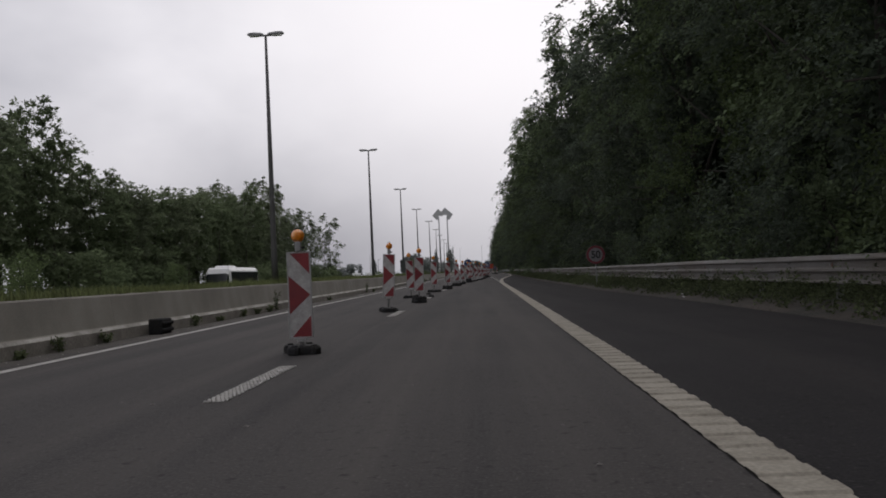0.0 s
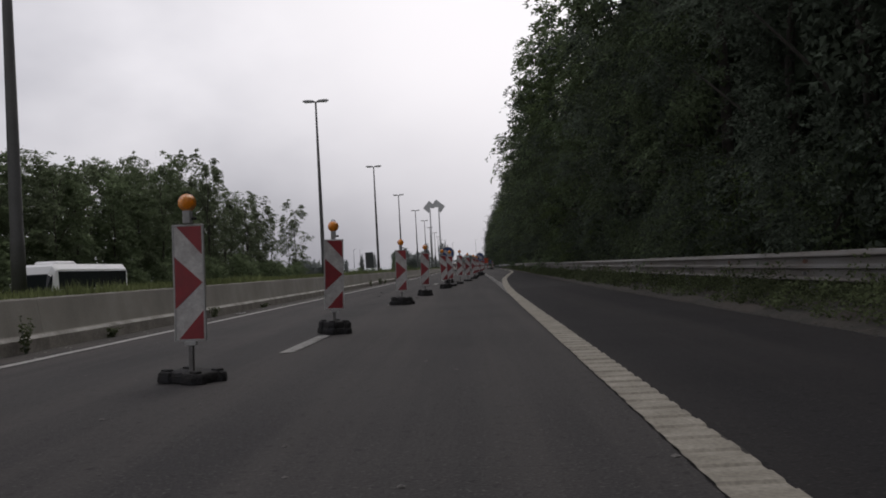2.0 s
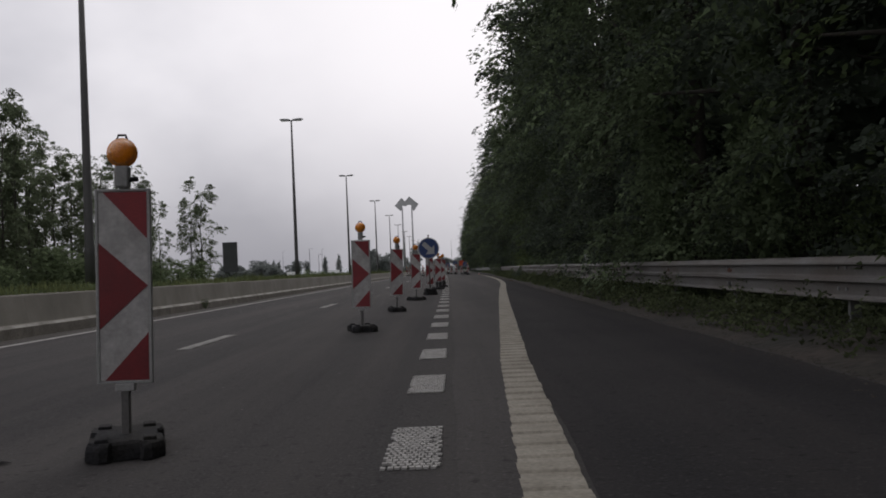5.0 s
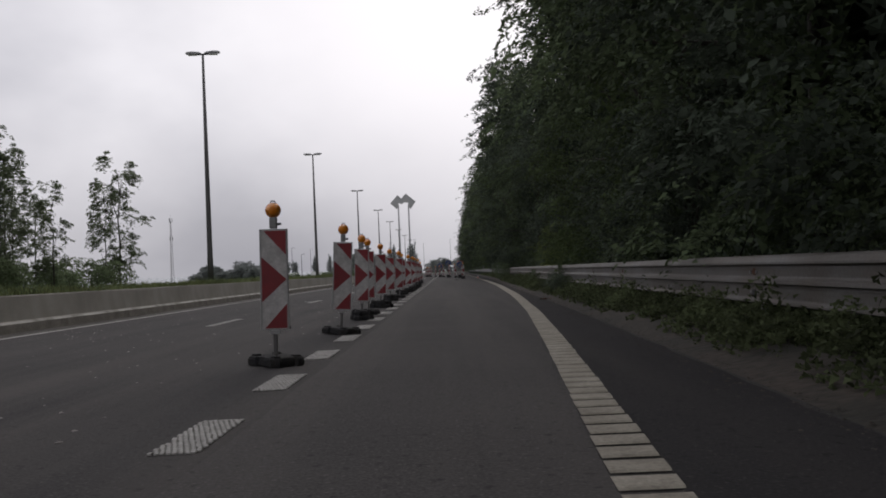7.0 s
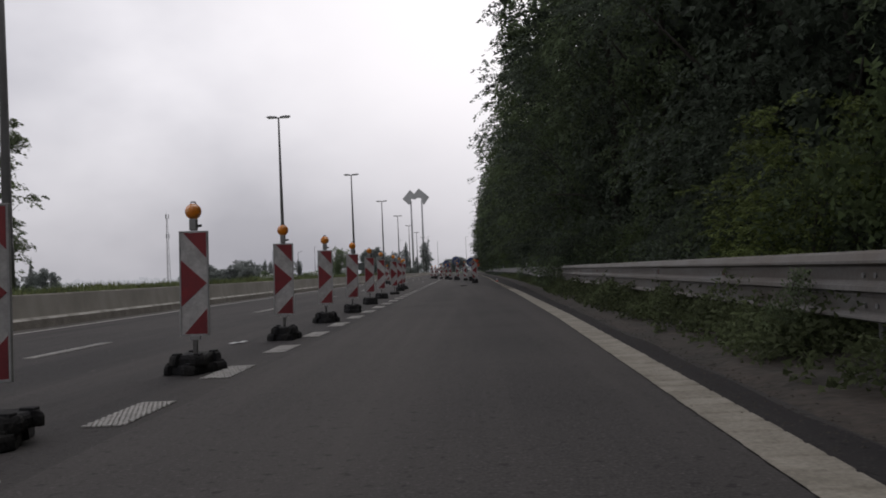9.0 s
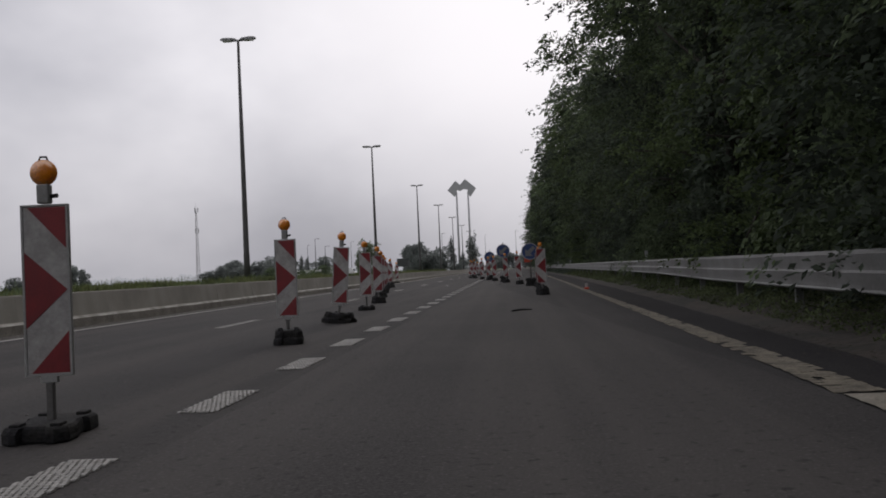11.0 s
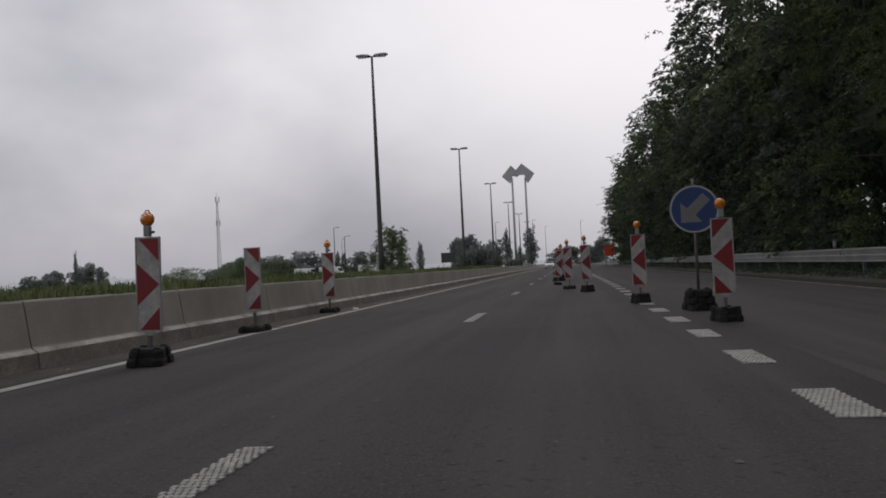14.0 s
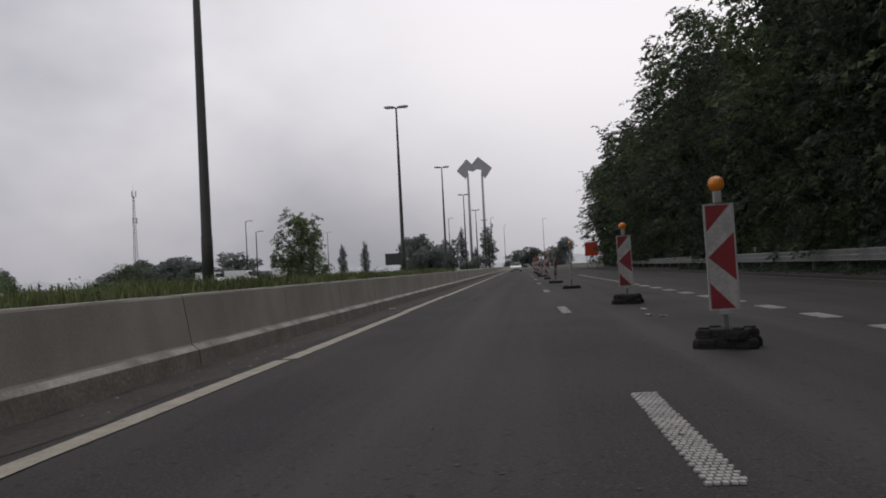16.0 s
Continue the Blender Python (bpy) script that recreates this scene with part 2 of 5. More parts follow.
ORANGE_BOARD = mat("orange_board", (0.55, 0.06, 0.02), 0.5, var=0.12, scale=2, fine=20, bump=0.02)
SOIL = mat("verge_soil", (0.046, 0.0365, 0.0285), 0.95, var=0.5, scale=0.9, fine=9, bump=0.9, tint=(0.022, 0.021, 0.016))
FOREST_FLOOR = mat("forest_floor", (0.035, 0.032, 0.020), 0.95, var=0.4, scale=0.5, fine=8, bump=0.8, tint=(0.030, 0.040, 0.016))
MEADOW = mat("meadow", (0.055, 0.085, 0.028), 0.95, var=0.35, scale=0.06, fine=2.5, bump=0.6, tint=(0.075, 0.090, 0.035))
BARK = mat("bark", (0.052, 0.045, 0.038), 0.95, var=0.35, scale=3, fine=18, bump=0.8)
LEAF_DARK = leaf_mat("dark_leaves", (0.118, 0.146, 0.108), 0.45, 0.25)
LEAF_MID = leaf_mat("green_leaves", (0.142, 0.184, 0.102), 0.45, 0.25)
LEAF_BRIGHT = leaf_mat("fresh_leaves", (0.120, 0.160, 0.072), 0.4)
LEAF_FRESH = leaf_mat("yellow_green_leaves", (0.205, 0.255, 0.09), 0.4, 0.35, 0.5)
LEAF_BELT = leaf_mat("belt_leaves", (0.150, 0.190, 0.105), 0.3, 0.7, 0.55)
LEAF_WILLOW = leaf_mat("willow_leaves", (0.150, 0.180, 0.110), 0.3, 0.7, 0.55)
# greyed and paled: the haze of distance is put into the leaf colour
LEAF_FAR_HAZED = leaf_mat("hazed_foliage", (0.205, 0.225, 0.215), 0.2, 0.9, 0.6)
GRASS_BLADE = leaf_mat("grass_blades", (0.15, 0.172, 0.075), 0.35)
LEAF_WEED = leaf_mat("weed_leaves", (0.128, 0.155, 0.078), 0.5)
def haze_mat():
    """Woods so far off that only the bright haze before them shows, put in as a glow of the leaves."""
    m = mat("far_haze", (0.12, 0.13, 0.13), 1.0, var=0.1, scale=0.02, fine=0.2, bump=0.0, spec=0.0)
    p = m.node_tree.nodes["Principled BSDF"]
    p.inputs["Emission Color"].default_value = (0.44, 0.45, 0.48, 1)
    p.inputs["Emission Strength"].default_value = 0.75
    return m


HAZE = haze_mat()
WALL_FAR = mat("pale_cladding", (0.27, 0.275, 0.28), 0.8, var=0.1, scale=0.4, fine=4, bump=0.0)
DARK_BOX = mat("dark_board", (0.05, 0.055, 0.055), 0.7, var=0.2, scale=1, fine=10, bump=0.1)
VAN_WHITE = mat("white_lacquer", (0.70, 0.70, 0.70), 0.3, var=0.05, scale=2, fine=20, bump=0.0)
GLASS_DARK = mat("dark_glazing", (0.015, 0.018, 0.020), 0.12, var=0.1, scale=2, fine=20, bump=0.0)
TYRE = mat("tyre", (0.016, 0.016, 0.016), 0.85, var=0.2, scale=6, fine=40, bump=0.2)
HEADLIGHT = mat("headlight_lens", (0.8, 0.8, 0.75), 0.2, var=0.05, scale=5, fine=30, bump=0.0)
CHIP = mat("grit", (0.17, 0.16, 0.15), 0.9, var=0.3, scale=8, fine=60, bump=0.2, rnd=0.5)


def amber_mat():
    m = mat("amber_lens", (0.80, 0.27, 0.006), 0.34, var=0.14, scale=14, fine=60, bump=0.35, tint=(0.62, 0.185, 0.005), spec=0.3)
    m.node_tree.nodes["Principled BSDF"].inputs["Transmission Weight"].default_value = 0.25
    return m


AMBER = amber_mat()


# ---------------------------------------------------------------- mesh helpers
def mesh_of(name, bm, *mats, smooth=False):
    bmesh.ops.recalc_face_normals(bm, faces=bm.faces)
    me = bpy.data.meshes.new(name)
    bm.to_mesh(me)
    bm.free()
    for m in mats:
        me.materials.append(m)
    if smooth:
        me.polygons.foreach_set("use_smooth", [True] * len(me.polygons))
    return me


def raw(name, verts, faces, *mats, smooth=False):
    me = bpy.data.meshes.new(name)
    me.from_pydata([tuple(map(float, v)) for v in verts], [], [tuple(map(int, f)) for f in faces])
    for m in mats:
        me.materials.append(m)
    if smooth:
        me.polygons.foreach_set("use_smooth", [True] * len(me.polygons))
    me.update()
    return me


def part(name, bm, material, parent, label="", smooth=False):
    me = bm if isinstance(bm, bpy.types.Mesh) else mesh_of(name, bm, material, smooth=smooth)
    ob = new(name, me)
    ob.parent = parent
    return tagged(ob, label)


def add_box(bm, x0, x1, y0, y1, z0, z1, bevel=0.0):
    r = bmesh.ops.create_cube(bm, size=1.0, matrix=Matrix.LocRotScale(((x0 + x1) / 2, (y0 + y1) / 2, (z0 + z1) / 2), None, (x1 - x0, y1 - y0, z1 - z0)))
    if bevel:
        es = list({e for v in r["verts"] for e in v.link_edges})
        bmesh.ops.bevel(bm, geom=es, offset=bevel, segments=2, affect="EDGES", profile=0.5)
    return bm


def box(*a, bevel=0.0):
    return add_box(bmesh.new(), *a, bevel=bevel)


def tube(points, radii, seg=10, caps=True):
    """Verts and faces of a tapered tube through the points."""
    verts, faces = [], []
    pts = [Vector(p) for p in points]
    for i, p in enumerate(pts):
        d = (pts[min(i + 1, len(pts) - 1)] - pts[max(i - 1, 0)]).normalized()
        a = d.orthogonal().normalized() if abs(d.z) < 0.9 else Vector((1, 0, 0))
        a = (a - d * a.dot(d)).normalized()
        b = d.cross(a)
        for k in range(seg):
            th = 2 * math.pi * k / seg
            verts.append(p + (a * math.cos(th) + b * math.sin(th)) * radii[i])
    for i in range(len(pts) - 1):
        for k in range(seg):
            j = (k + 1) % seg
            faces.append((i * seg + k, i * seg + j, (i + 1) * seg + j, (i + 1) * seg + k))
    if caps:
        faces.append(tuple(range(seg))[::-1])
        faces.append(tuple((len(pts) - 1) * seg + k for k in range(seg)))
    return verts, faces


def tube_mesh(name, points, radii, material, seg=10):
    v, f = tube(points, radii, seg)
    return raw(name, v, f, material, smooth=True)


def empty(name, x=0.0, y=0.0, z=0.0, rz=0.0):
    """A thing's root, at a place along the road."""
    ob = new(name)
    ob.matrix_world = pose(x + bend(y), y, z, 0, 0, rz - heading(y))
    return ob


def place(x, y, z=0.0, rz=0.0, rx=0.0, ry=0.0):
    return pose(x + bend(y), y, z, rx, ry, rz - heading(y))


def interp(table, y):
    return float(np.interp(y, [a for a, _ in table], [b for _, b in table]))


def strip(name, material, x0, x1, y0, y1, z, step=2.0, wobble=0.0, seed=0):
    """A flat band along the road; x0 and x1 are numbers or tables over y."""
    ys = np.append(np.arange(y0, y1, step), y1)
    r = np.random.RandomState(seed)
    verts, faces = [], []
    for i, y in enumerate(ys):
        a = interp(x0, y) if isinstance(x0, list) else x0
        b = interp(x1, y) if isinstance(x1, list) else x1
        k = bend(y)
        verts += [(a + k + r.uniform(-wobble, wobble), y, z), (b + k + r.uniform(-wobble, wobble), y, z)]
        if i:
            faces.append((2 * i - 2, 2 * i - 1, 2 * i + 1, 2 * i))
    return raw(name, verts, faces, material)


# ---------------------------------------------------------------- plan of the road
Y0, Y1 = -25.0, 520.0
X_BARRIER = -6.60
X_LEFT_LINE = -5.76
X_DASH = -2.195
X_BLOCK = 1.29
RIGHT_LINE = [(-25, 1.29), (52, 1.29), (62, 1.33), (69, 1.44), (76, 1.62), (84, 1.86), (91, 2.14), (105, 2.92), (118, 3.70), (125, 4.18), (132, 4.62),
              (138, 4.90), (144, 5.14), (152, 5.36), (161, 5.60), (178, 5.85), (195, 6.0), (210, 6.15), (222, 6.35), (250, 6.6), (290, 6.85), (330, 7.0), (520, 7.0)]
EDGE = [(-25, 5.2), (14, 5.1), (22, 4.9), (32, 4.4), (50, 4.3), (68, 4.3), (84, 4.55), (100, 4.75), (119, 5.1), (135, 5.55), (150, 5.8), (175, 6.4), (197, 7.0), (209, 7.3), (235, 7.7), (300, 8.0), (520, 8.0)]
RAIL = [(-25, 6.7), (14, 6.6), (30, 6.0), (53, 5.6), (70, 5.6), (85, 5.8), (104, 6.1), (121, 6.4), (136, 6.6), (151, 6.9), (175, 7.5), (197, 8.2), (222, 9.0), (250, 9.3), (300, 9.6), (520, 9.6)]

RAIL_Z0, RAIL_Z1 = 0.415, 0.97
BARRIER_Y = 3.0
WOOD_OFF = 2.7
WOOD_H = [(-25, 1.0), (255, 1.0), (265, 1.1), (288, 1.1), (298, 1.0), (520, 1.0)]
WOOD_DX = [(0, 0.0), (72, 0.0), (84, -0.3), (98, -0.9), (125, -1.2), (140, -0.2), (148, 0.0), (155, 1.8), (165, 1.6), (171, 0.0), (178, -0.7), (192, -0.9), (216, -0.9), (230, -0.5), (240, -0.2), (255, 0.0), (285, 0.0), (300, -0.5), (330, -0.9)]
S50_R, S50_Z = 0.425, 1.40

# ground: one sheet to the horizon, with a shallow bank behind the barrier and under the woods
def ground_height(x, y):
    left = X_BARRIER - 0.35
    if x < left:
        sunk = 1.1 * min(1.0, max(0.0, (-x - 19.0) / 3.5)) * min(1.0, max(0.0, (x + 37.0) / 3.5))
        return -0.02 - sunk + 0.72 * min(1.0, (left - x) / 1.2) - 0.5 * min(1.0, max(0.0, (-x - 17.0) / 20.0)) - 0.6 * min(1.0, max(0.0, (-x - 60.0) / 100.0))
    e = interp(EDGE, y)
    if x > e:
        return -0.02 + 0.10 * min(1.0, (x - e) / 0.8) + 0.5 * min(1.0, max(0.0, (x - e - 2.5) / 5.0))
    return -0.02


def build_ground():
    r = np.random.RandomState(5)
    xs = [-3000, -1500, -700, -350, -200, -120, -80, -60, -45, -40, -37, -33.5, -30, -26, -22.5, -19, -17, -14.5, -12, -10, -9, -8.15, -7.6, -7.2, -6.95, -6.8, 3.4]
    rs = [0.0, 0.15, 0.4, 0.8, 1.3, 2.0, 2.8, 4.0, 6.0, 9.0, 16.0, 26.0, 60.0, 200.0, 800.0, 3000.0]
    ys = list(np.concatenate([[-600, -200, -80, -45], np.arange(Y0, 430, 3.0), [440, 460, 490, Y1, 600, 750, 1000, 1600, 2600, 4500]]))
    verts, faces = [], []
    n = len(xs) + len(rs)
    for i, y in enumerate(ys):
        e = interp(EDGE, y)
        for x in xs + [e + d for d in rs]:
            rough = 0.04 if (x < -7.0 or x > e + 0.2) and abs(x) < 60 else 0.0
            z = ground_height(x, y) + r.uniform(-rough, rough)
            verts.append((x + bend(max(y, -60.0)), y, z))
        if i:
            for k in range(n - 1):
                faces.append(((i - 1) * n + k, (i - 1) * n + k + 1, i * n + k + 1, i * n + k))
    me = raw("ground", verts, faces, MEADOW, SOIL, FOREST_FLOOR, smooth=True)
    for p in me.polygons:
        col = p.index % (n - 1) - (len(xs) - 1)
        if 0 <= col <= 11:
            p.material_index = 1 if col < 6 else 2
    return tagged(new("ground", me), "rough grass meadow and bare soil verge beside the motorway", "ground", kind="structure")


build_ground()

tagged(new("road", strip("road", ASPHALT, X_BARRIER - 0.1, EDGE, Y0, Y1, 0.0)), "worn grey asphalt carriageway of a motorway", "road", kind="structure")
# up to y = 66 the wood's shade is put into a darker colour
for y_from, y_to, tone in ((Y0, 66.0, ASPHALT_DARK_SHADED), (66.0, Y1, ASPHALT_SHOULDER)):
    tagged(new("hard_shoulder", strip("hard_shoulder", tone, [(a, b + 0.12) for a, b in RIGHT_LINE], [(a, b - 0.05) for a, b in EDGE], y_from, y_to, 0.004, step=0.6, wobble=0.035)),
           "darker asphalt hard shoulder beyond the edge line", "road", kind="structure")
tagged(new("gutter", strip("gutter", GUTTER, X_BARRIER, X_BARRIER + 0.60, Y0, Y1, 0.004, step=0.5, wobble=0.09, seed=3)), "dark dirt-filled gutter along the concrete barrier", "gutter", kind="structure")
tagged(new("slip_lane", strip("slip_lane", ASPHALT_PALE, [(80, 1.5), (100, 1.5), (215, 1.6), (240, 1.7)], [(80, 1.52), (100, 2.46), (118, 3.53), (132, 4.47), (144, 4.99), (161, 5.45), (184, 5.72), (215, 3.2), (240, 1.72)], 80, 240, 0.003, step=1.0, wobble=0.03, seed=9)),
              "paler worn asphalt of the slip lane", "road", kind="structure")


# ---------------------------------------------------------------- road markings
def paint_strip(name, xs, width, y0, y1, material, seed, z=0.008, jag=0.012):
    half = width / 2
    lo = [(a, b - half) for a, b in xs] if isinstance(xs, list) else xs - half
    hi = [(a, b + half) for a, b in xs] if isinstance(xs, list) else xs + half
    return strip(name, material, lo, hi, y0, y1, z, step=0.5, wobble=jag, seed=seed)


tagged(new("edge_line", paint_strip("edge_line", X_LEFT_LINE, 0.175, Y0, 244.9, PAINT, 11, jag=0.008)), "continuous white edge line along the barrier side, worn", "road marking", kind="structure")
for k, (a, b) in enumerate(((245.05, 255.3), (255.42, 265.3), (265.42, 275.3), (275.42, 285.3), (285.42, 295.3), (295.42, Y1))):
    tagged(new("edge_line", paint_strip("edge_line", X_LEFT_LINE + (0.03 if k % 2 else -0.01), 0.185, a, b, PAINT_CREAM, 30 + k, jag=0.006)), "cream edge line laid in lengths with thin gaps", "road marking", kind="structure")


def ribbed_line(y0, y1, material):
    """The wide edge line with raised cross ribs and a ragged inner side."""
    r = np.random.RandomState(21)
    verts, faces = [], []
    for y in np.arange(y0, y1, 0.30):
        c = interp(RIGHT_LINE, y) + bend(y)
        land, high = (0.165, 0.019) if y < 104 else ((0.20, 0.016) if y < 127 else (0.235, 0.014))
        slope = (interp(RIGHT_LINE, y + 1) - interp(RIGHT_LINE, y - 1)) / 2 + math.tan(math.radians(heading(y)))
        rag = 0.005 if y < 184 else 0.02
        narrow = interp([(0, 1.0), (182, 1.0), (206, 0.62), (520, 0.6)], y)
        a, b = c - 0.165 * narrow + r.uniform(-rag, rag * 0.6), c + interp([(0, 0.115), (118, 0.12), (128, 0.115), (137, 0.105), (147, 0.15), (520, 0.15)], y) * narrow + r.uniform(-0.006, 0.006)
        length = 0.265 if min(abs(y - s) for s in (48.3, 118.5, 139.0)) < 0.15 else 0.30
        if y > 184:
            # worn down to uneven dabs
            for y_, cell in [(y + 0.15 * (k // 4), k % 4) for k in range(8)]:
                lo, hi = a + (b - a) * cell / 4, a + (b - a) * (cell + 1) / 4
                if r.rand() < (0.13 if cell in (0, 3) else 0.03):
                    continue
                i = len(verts)
                for u, v in ((lo - 0.006, 0.0), (hi + 0.006, 0.0), (hi + 0.006, 0.145), (lo - 0.006, 0.145)):
                    verts.append((u + r.uniform(-0.012, 0.012) + slope * (y_ + v - y), y_ + v + r.uniform(-0.01, 0.02), 0.007 + r.uniform(0, 0.008)))
                faces.append((i, i + 1, i + 2, i + 3))
            continue
        i = len(verts)
        for (x, yy, z) in ((a + rag, y, 0.007), (a, y + 0.02, high), (a - rag, y + land, high + 0.002), (a + rag, y + land + 0.03, 0.008), (a + rag, y + length, 0.007)):
            verts += [(x + slope * (yy - y), yy, z), (b + (x - a) * 0.2 + slope * (yy - y), yy, z)]
        for k in range(3 if 98 < y < 127 else 4):
            faces.append((i + 2 * k, i + 2 * k + 1, i + 2 * k + 3, i + 2 * k + 2))
    return raw("ribbed_edge_line", verts, faces, material)


tagged(new("ribbed_edge_line", ribbed_line(-8.0, 184.0, PAINT_YELLOW)), "wide white edge line with raised cross ribs and ragged side", "road marking", kind="structure")
tagged(new("ribbed_edge_line", ribbed_line(184.05, 330.0, PAINT_WORN)), "old yellowish edge line worn down to uneven dabs", "road marking", kind="structure")


def dot_mesh(name, width, length, nx, ny, seed):
    """A mark laid as rows of small raised dabs of paint."""
    r = np.random.RandomState(seed)
    verts, faces = [], []
    px, py = width / nx, length / ny
    for j in range(ny):
        for i in range(nx):
            cx = -width / 2 + (i + 0.5 + (0.25 if j % 2 else -0.25)) * px + r.uniform(-0.003, 0.003)
            cy = (j + 0.5) * py + r.uniform(-0.003, 0.003)
            rx, ry = px * r.uniform(0.36, 0.47), py * r.uniform(0.36, 0.47)
            if r.rand() < 0.006:
                continue
            k = len(verts)
            for f, z in ((1.0, 0.011), (1.14, 0.001)):
                for ax, ay in ((-0.8, -0.9), (0.8, -0.9), (1.0, 0.8), (-1.0, 0.8)):
                    verts.append((cx + f * rx * ax, cy + f * ry * ay, z))
            faces += [(k, k + 1, k + 2, k + 3), (k, k + 4, k + 5, k + 1), (k + 2, k + 6, k + 7, k + 3), (k + 1, k + 5, k + 6, k + 2), (k + 3, k + 7, k + 4, k)]
    return raw(name, verts, faces, PAINT)


lane_marking = tagged(new("lane_marking"), "broken white lane line made of raised paint dabs", "road marking", kind="structure")
dash_meshes = [dot_mesh("dash", 0.175, 2.5, 5, 46, s) for s in (1, 2)]
for k in range(-1, 31):
    d = part("dash", dash_meshes[k % 2], None, lane_marking)
    d.matrix_world = place(X_DASH, 6.63 + 12.515 * k, 0.002)
block_marking = tagged(new("block_marking"), "short wide white blocks between through lane and slip lane", "road marking", kind="structure")
block_meshes = [dot_mesh("block", 0.28, 1.05, 8, 20, s) for s in (3, 4, 5)]
for k in range(-8, 100):
    d = part("block", block_meshes[k % 3], None, block_marking)
    slip_y = interp([(0, 0.0), (19, 0.17), (26, 0.30), (44, 0.22), (52, 0.38), (58, 0.28), (61, 0.10), (64, 0.0), (100, 0.0)], k)
    slip_x = interp([(0, 0.0), (50, 0.0), (60, -0.13), (66, -0.13), (72, 0.0), (100, 0.0)], k)
    d.matrix_world = place(X_BLOCK + slip_x, 81.74 + (2.482 * k if k < 25 else 62.05 + 2.534 * (k - 25)) - slip_y, 0.002)


# ---------------------------------------------------------------- concrete barrier
def barrier_mesh(length, seed, gap=0.003):
    r = np.random.RandomState(seed)
    prof = [(0.0, -0.02), (-0.015, 0.195), (-0.03, 0.21), (-0.085, 0.245), (-0.10, 0.265), (-0.185, 0.79), (-0.20, 0.815), (-0.36, 0.815), (-0.375, 0.79), (-0.45, 0.26), (-0.6, 0.2), (-0.6, -0.02)]
    ys = np.linspace(gap, length - gap, 9)
    verts, faces = [], []
    n = len(prof)
    for i, y in enumerate(ys):
        e = gap * 1.3 if i in (0, len(ys) - 1) else 0.0
        for k, (x, z) in enumerate(prof):
            j = (0.003 if 0 < i < len(ys) - 1 else 0.001) if 0 < k < n - 1 else 0
            verts.append((x - e + r.uniform(-j, j), y, z - (e * 0.25 if z > 0.1 else 0) + r.uniform(-j, j) * 0.5))
        if i:
            for k in range(n - 1):
                faces.append(((i - 1) * n + k, (i - 1) * n + k + 1, i * n + k + 1, i * n + k))
    faces.append(tuple(range(n)))
    faces.append(tuple((len(ys) - 1) * n + k for k in range(n))[::-1])
    me = raw("barrier_unit", verts, faces, CONCRETE, CONCRETE_SKYLIT, CONCRETE_DIRTY)
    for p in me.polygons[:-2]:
        # faces that look up: sky light put into a paler concrete colour
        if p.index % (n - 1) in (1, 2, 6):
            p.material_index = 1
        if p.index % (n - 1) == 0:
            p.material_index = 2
    return me


barrier = tagged(new("concrete_barrier"), "long grey precast concrete barrier with a stepped foot", "barrier", kind="structure")
UNIT = 4.0
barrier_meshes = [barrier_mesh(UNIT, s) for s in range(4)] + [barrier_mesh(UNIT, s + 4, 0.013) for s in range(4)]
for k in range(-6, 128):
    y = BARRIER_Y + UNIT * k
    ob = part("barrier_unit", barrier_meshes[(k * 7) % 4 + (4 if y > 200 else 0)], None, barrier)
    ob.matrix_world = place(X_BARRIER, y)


# ---------------------------------------------------------------- steel guard rail
def rail_profile():
    """Three-wave beam, from the bottom up: offset towards the road, height."""
    wave = [(0.02, 0.0), (0.062, 0.03), (0.058, 0.06), (0.018, 0.105), (0.012, 0.13), (0.016, 0.33), (0.02, 0.36), (0.012, 0.395), (0.070, 0.43), (0.066, 0.50), (0.020, 0.545), (0.012, 0.57),
            (0.016, 0.74), (0.012, 0.775), (0.074, 0.82), (0.072, 0.86), (0.040, 0.96), (0.0, 1.0)]
    return wave


# two-wave beam of the further stretch
W_BEAM = [(0.040, 0.0), (0.080, 0.035), (0.082, 0.055), (0.052, 0.10), (0.056, 0.20), (0.076, 0.44), (0.080, 0.47), (0.044, 0.53), (0.048, 0.62), (0.070, 0.88), (0.072, 0.90), (0.050, 0.94), (0.0, 1.0)]
RAIL_CHANGE = 184.0


def rail_foot(y):
    return RAIL_Z0 + interp([(0, 0.0), (198, 0.0), (207, 0.075), (520, 0.075)], y)


def rail_top(y):
    return RAIL_Z1 - interp([(0, 0.01), (25, 0.015), (40, 0.06), (50, 0.08), (85, 0.08), (110, 0.03), (125, 0.0)], y)


guard_rail = tagged(new("guard_rail"), "weathered galvanised three-wave steel guard rail on posts", "guard rail", kind="structure")
RPROF = rail_profile()


def rail_x(y):
    return interp(RAIL, y) + bend(y)


def rail_beam(y0, y1):
    verts, faces = [], []
    profile = RPROF if y0 < RAIL_CHANGE else W_BEAM
    n = len(profile)
    ys = np.linspace(y0, y1 + 0.16, 5)
    for i, y in enumerate(ys):
        z1 = rail_top(y)
        for back in (0.0, 0.012):
            for off, u in profile:
                verts.append((rail_x(y) - off + back - (0.006 if i == 4 else 0.0), y, rail_foot(y) + (z1 - rail_foot(y)) * u))
        if i:
            a, b = (i - 1) * 2 * n, i * 2 * n
            for k in range(n - 1):
                faces.append((a + k, a + k + 1, b + k + 1, b + k))
                faces.append((a + n + k + 1, a + n + k, b + n + k, b + n + k + 1))
            faces.append((a, b, b + n, a + n))
            faces.append((a + n - 1, a + 2 * n - 1, b + 2 * n - 1, b + n - 1))
    return raw("beam", verts, faces, GALV if y0 < RAIL_CHANGE else GALV_CLEAN)


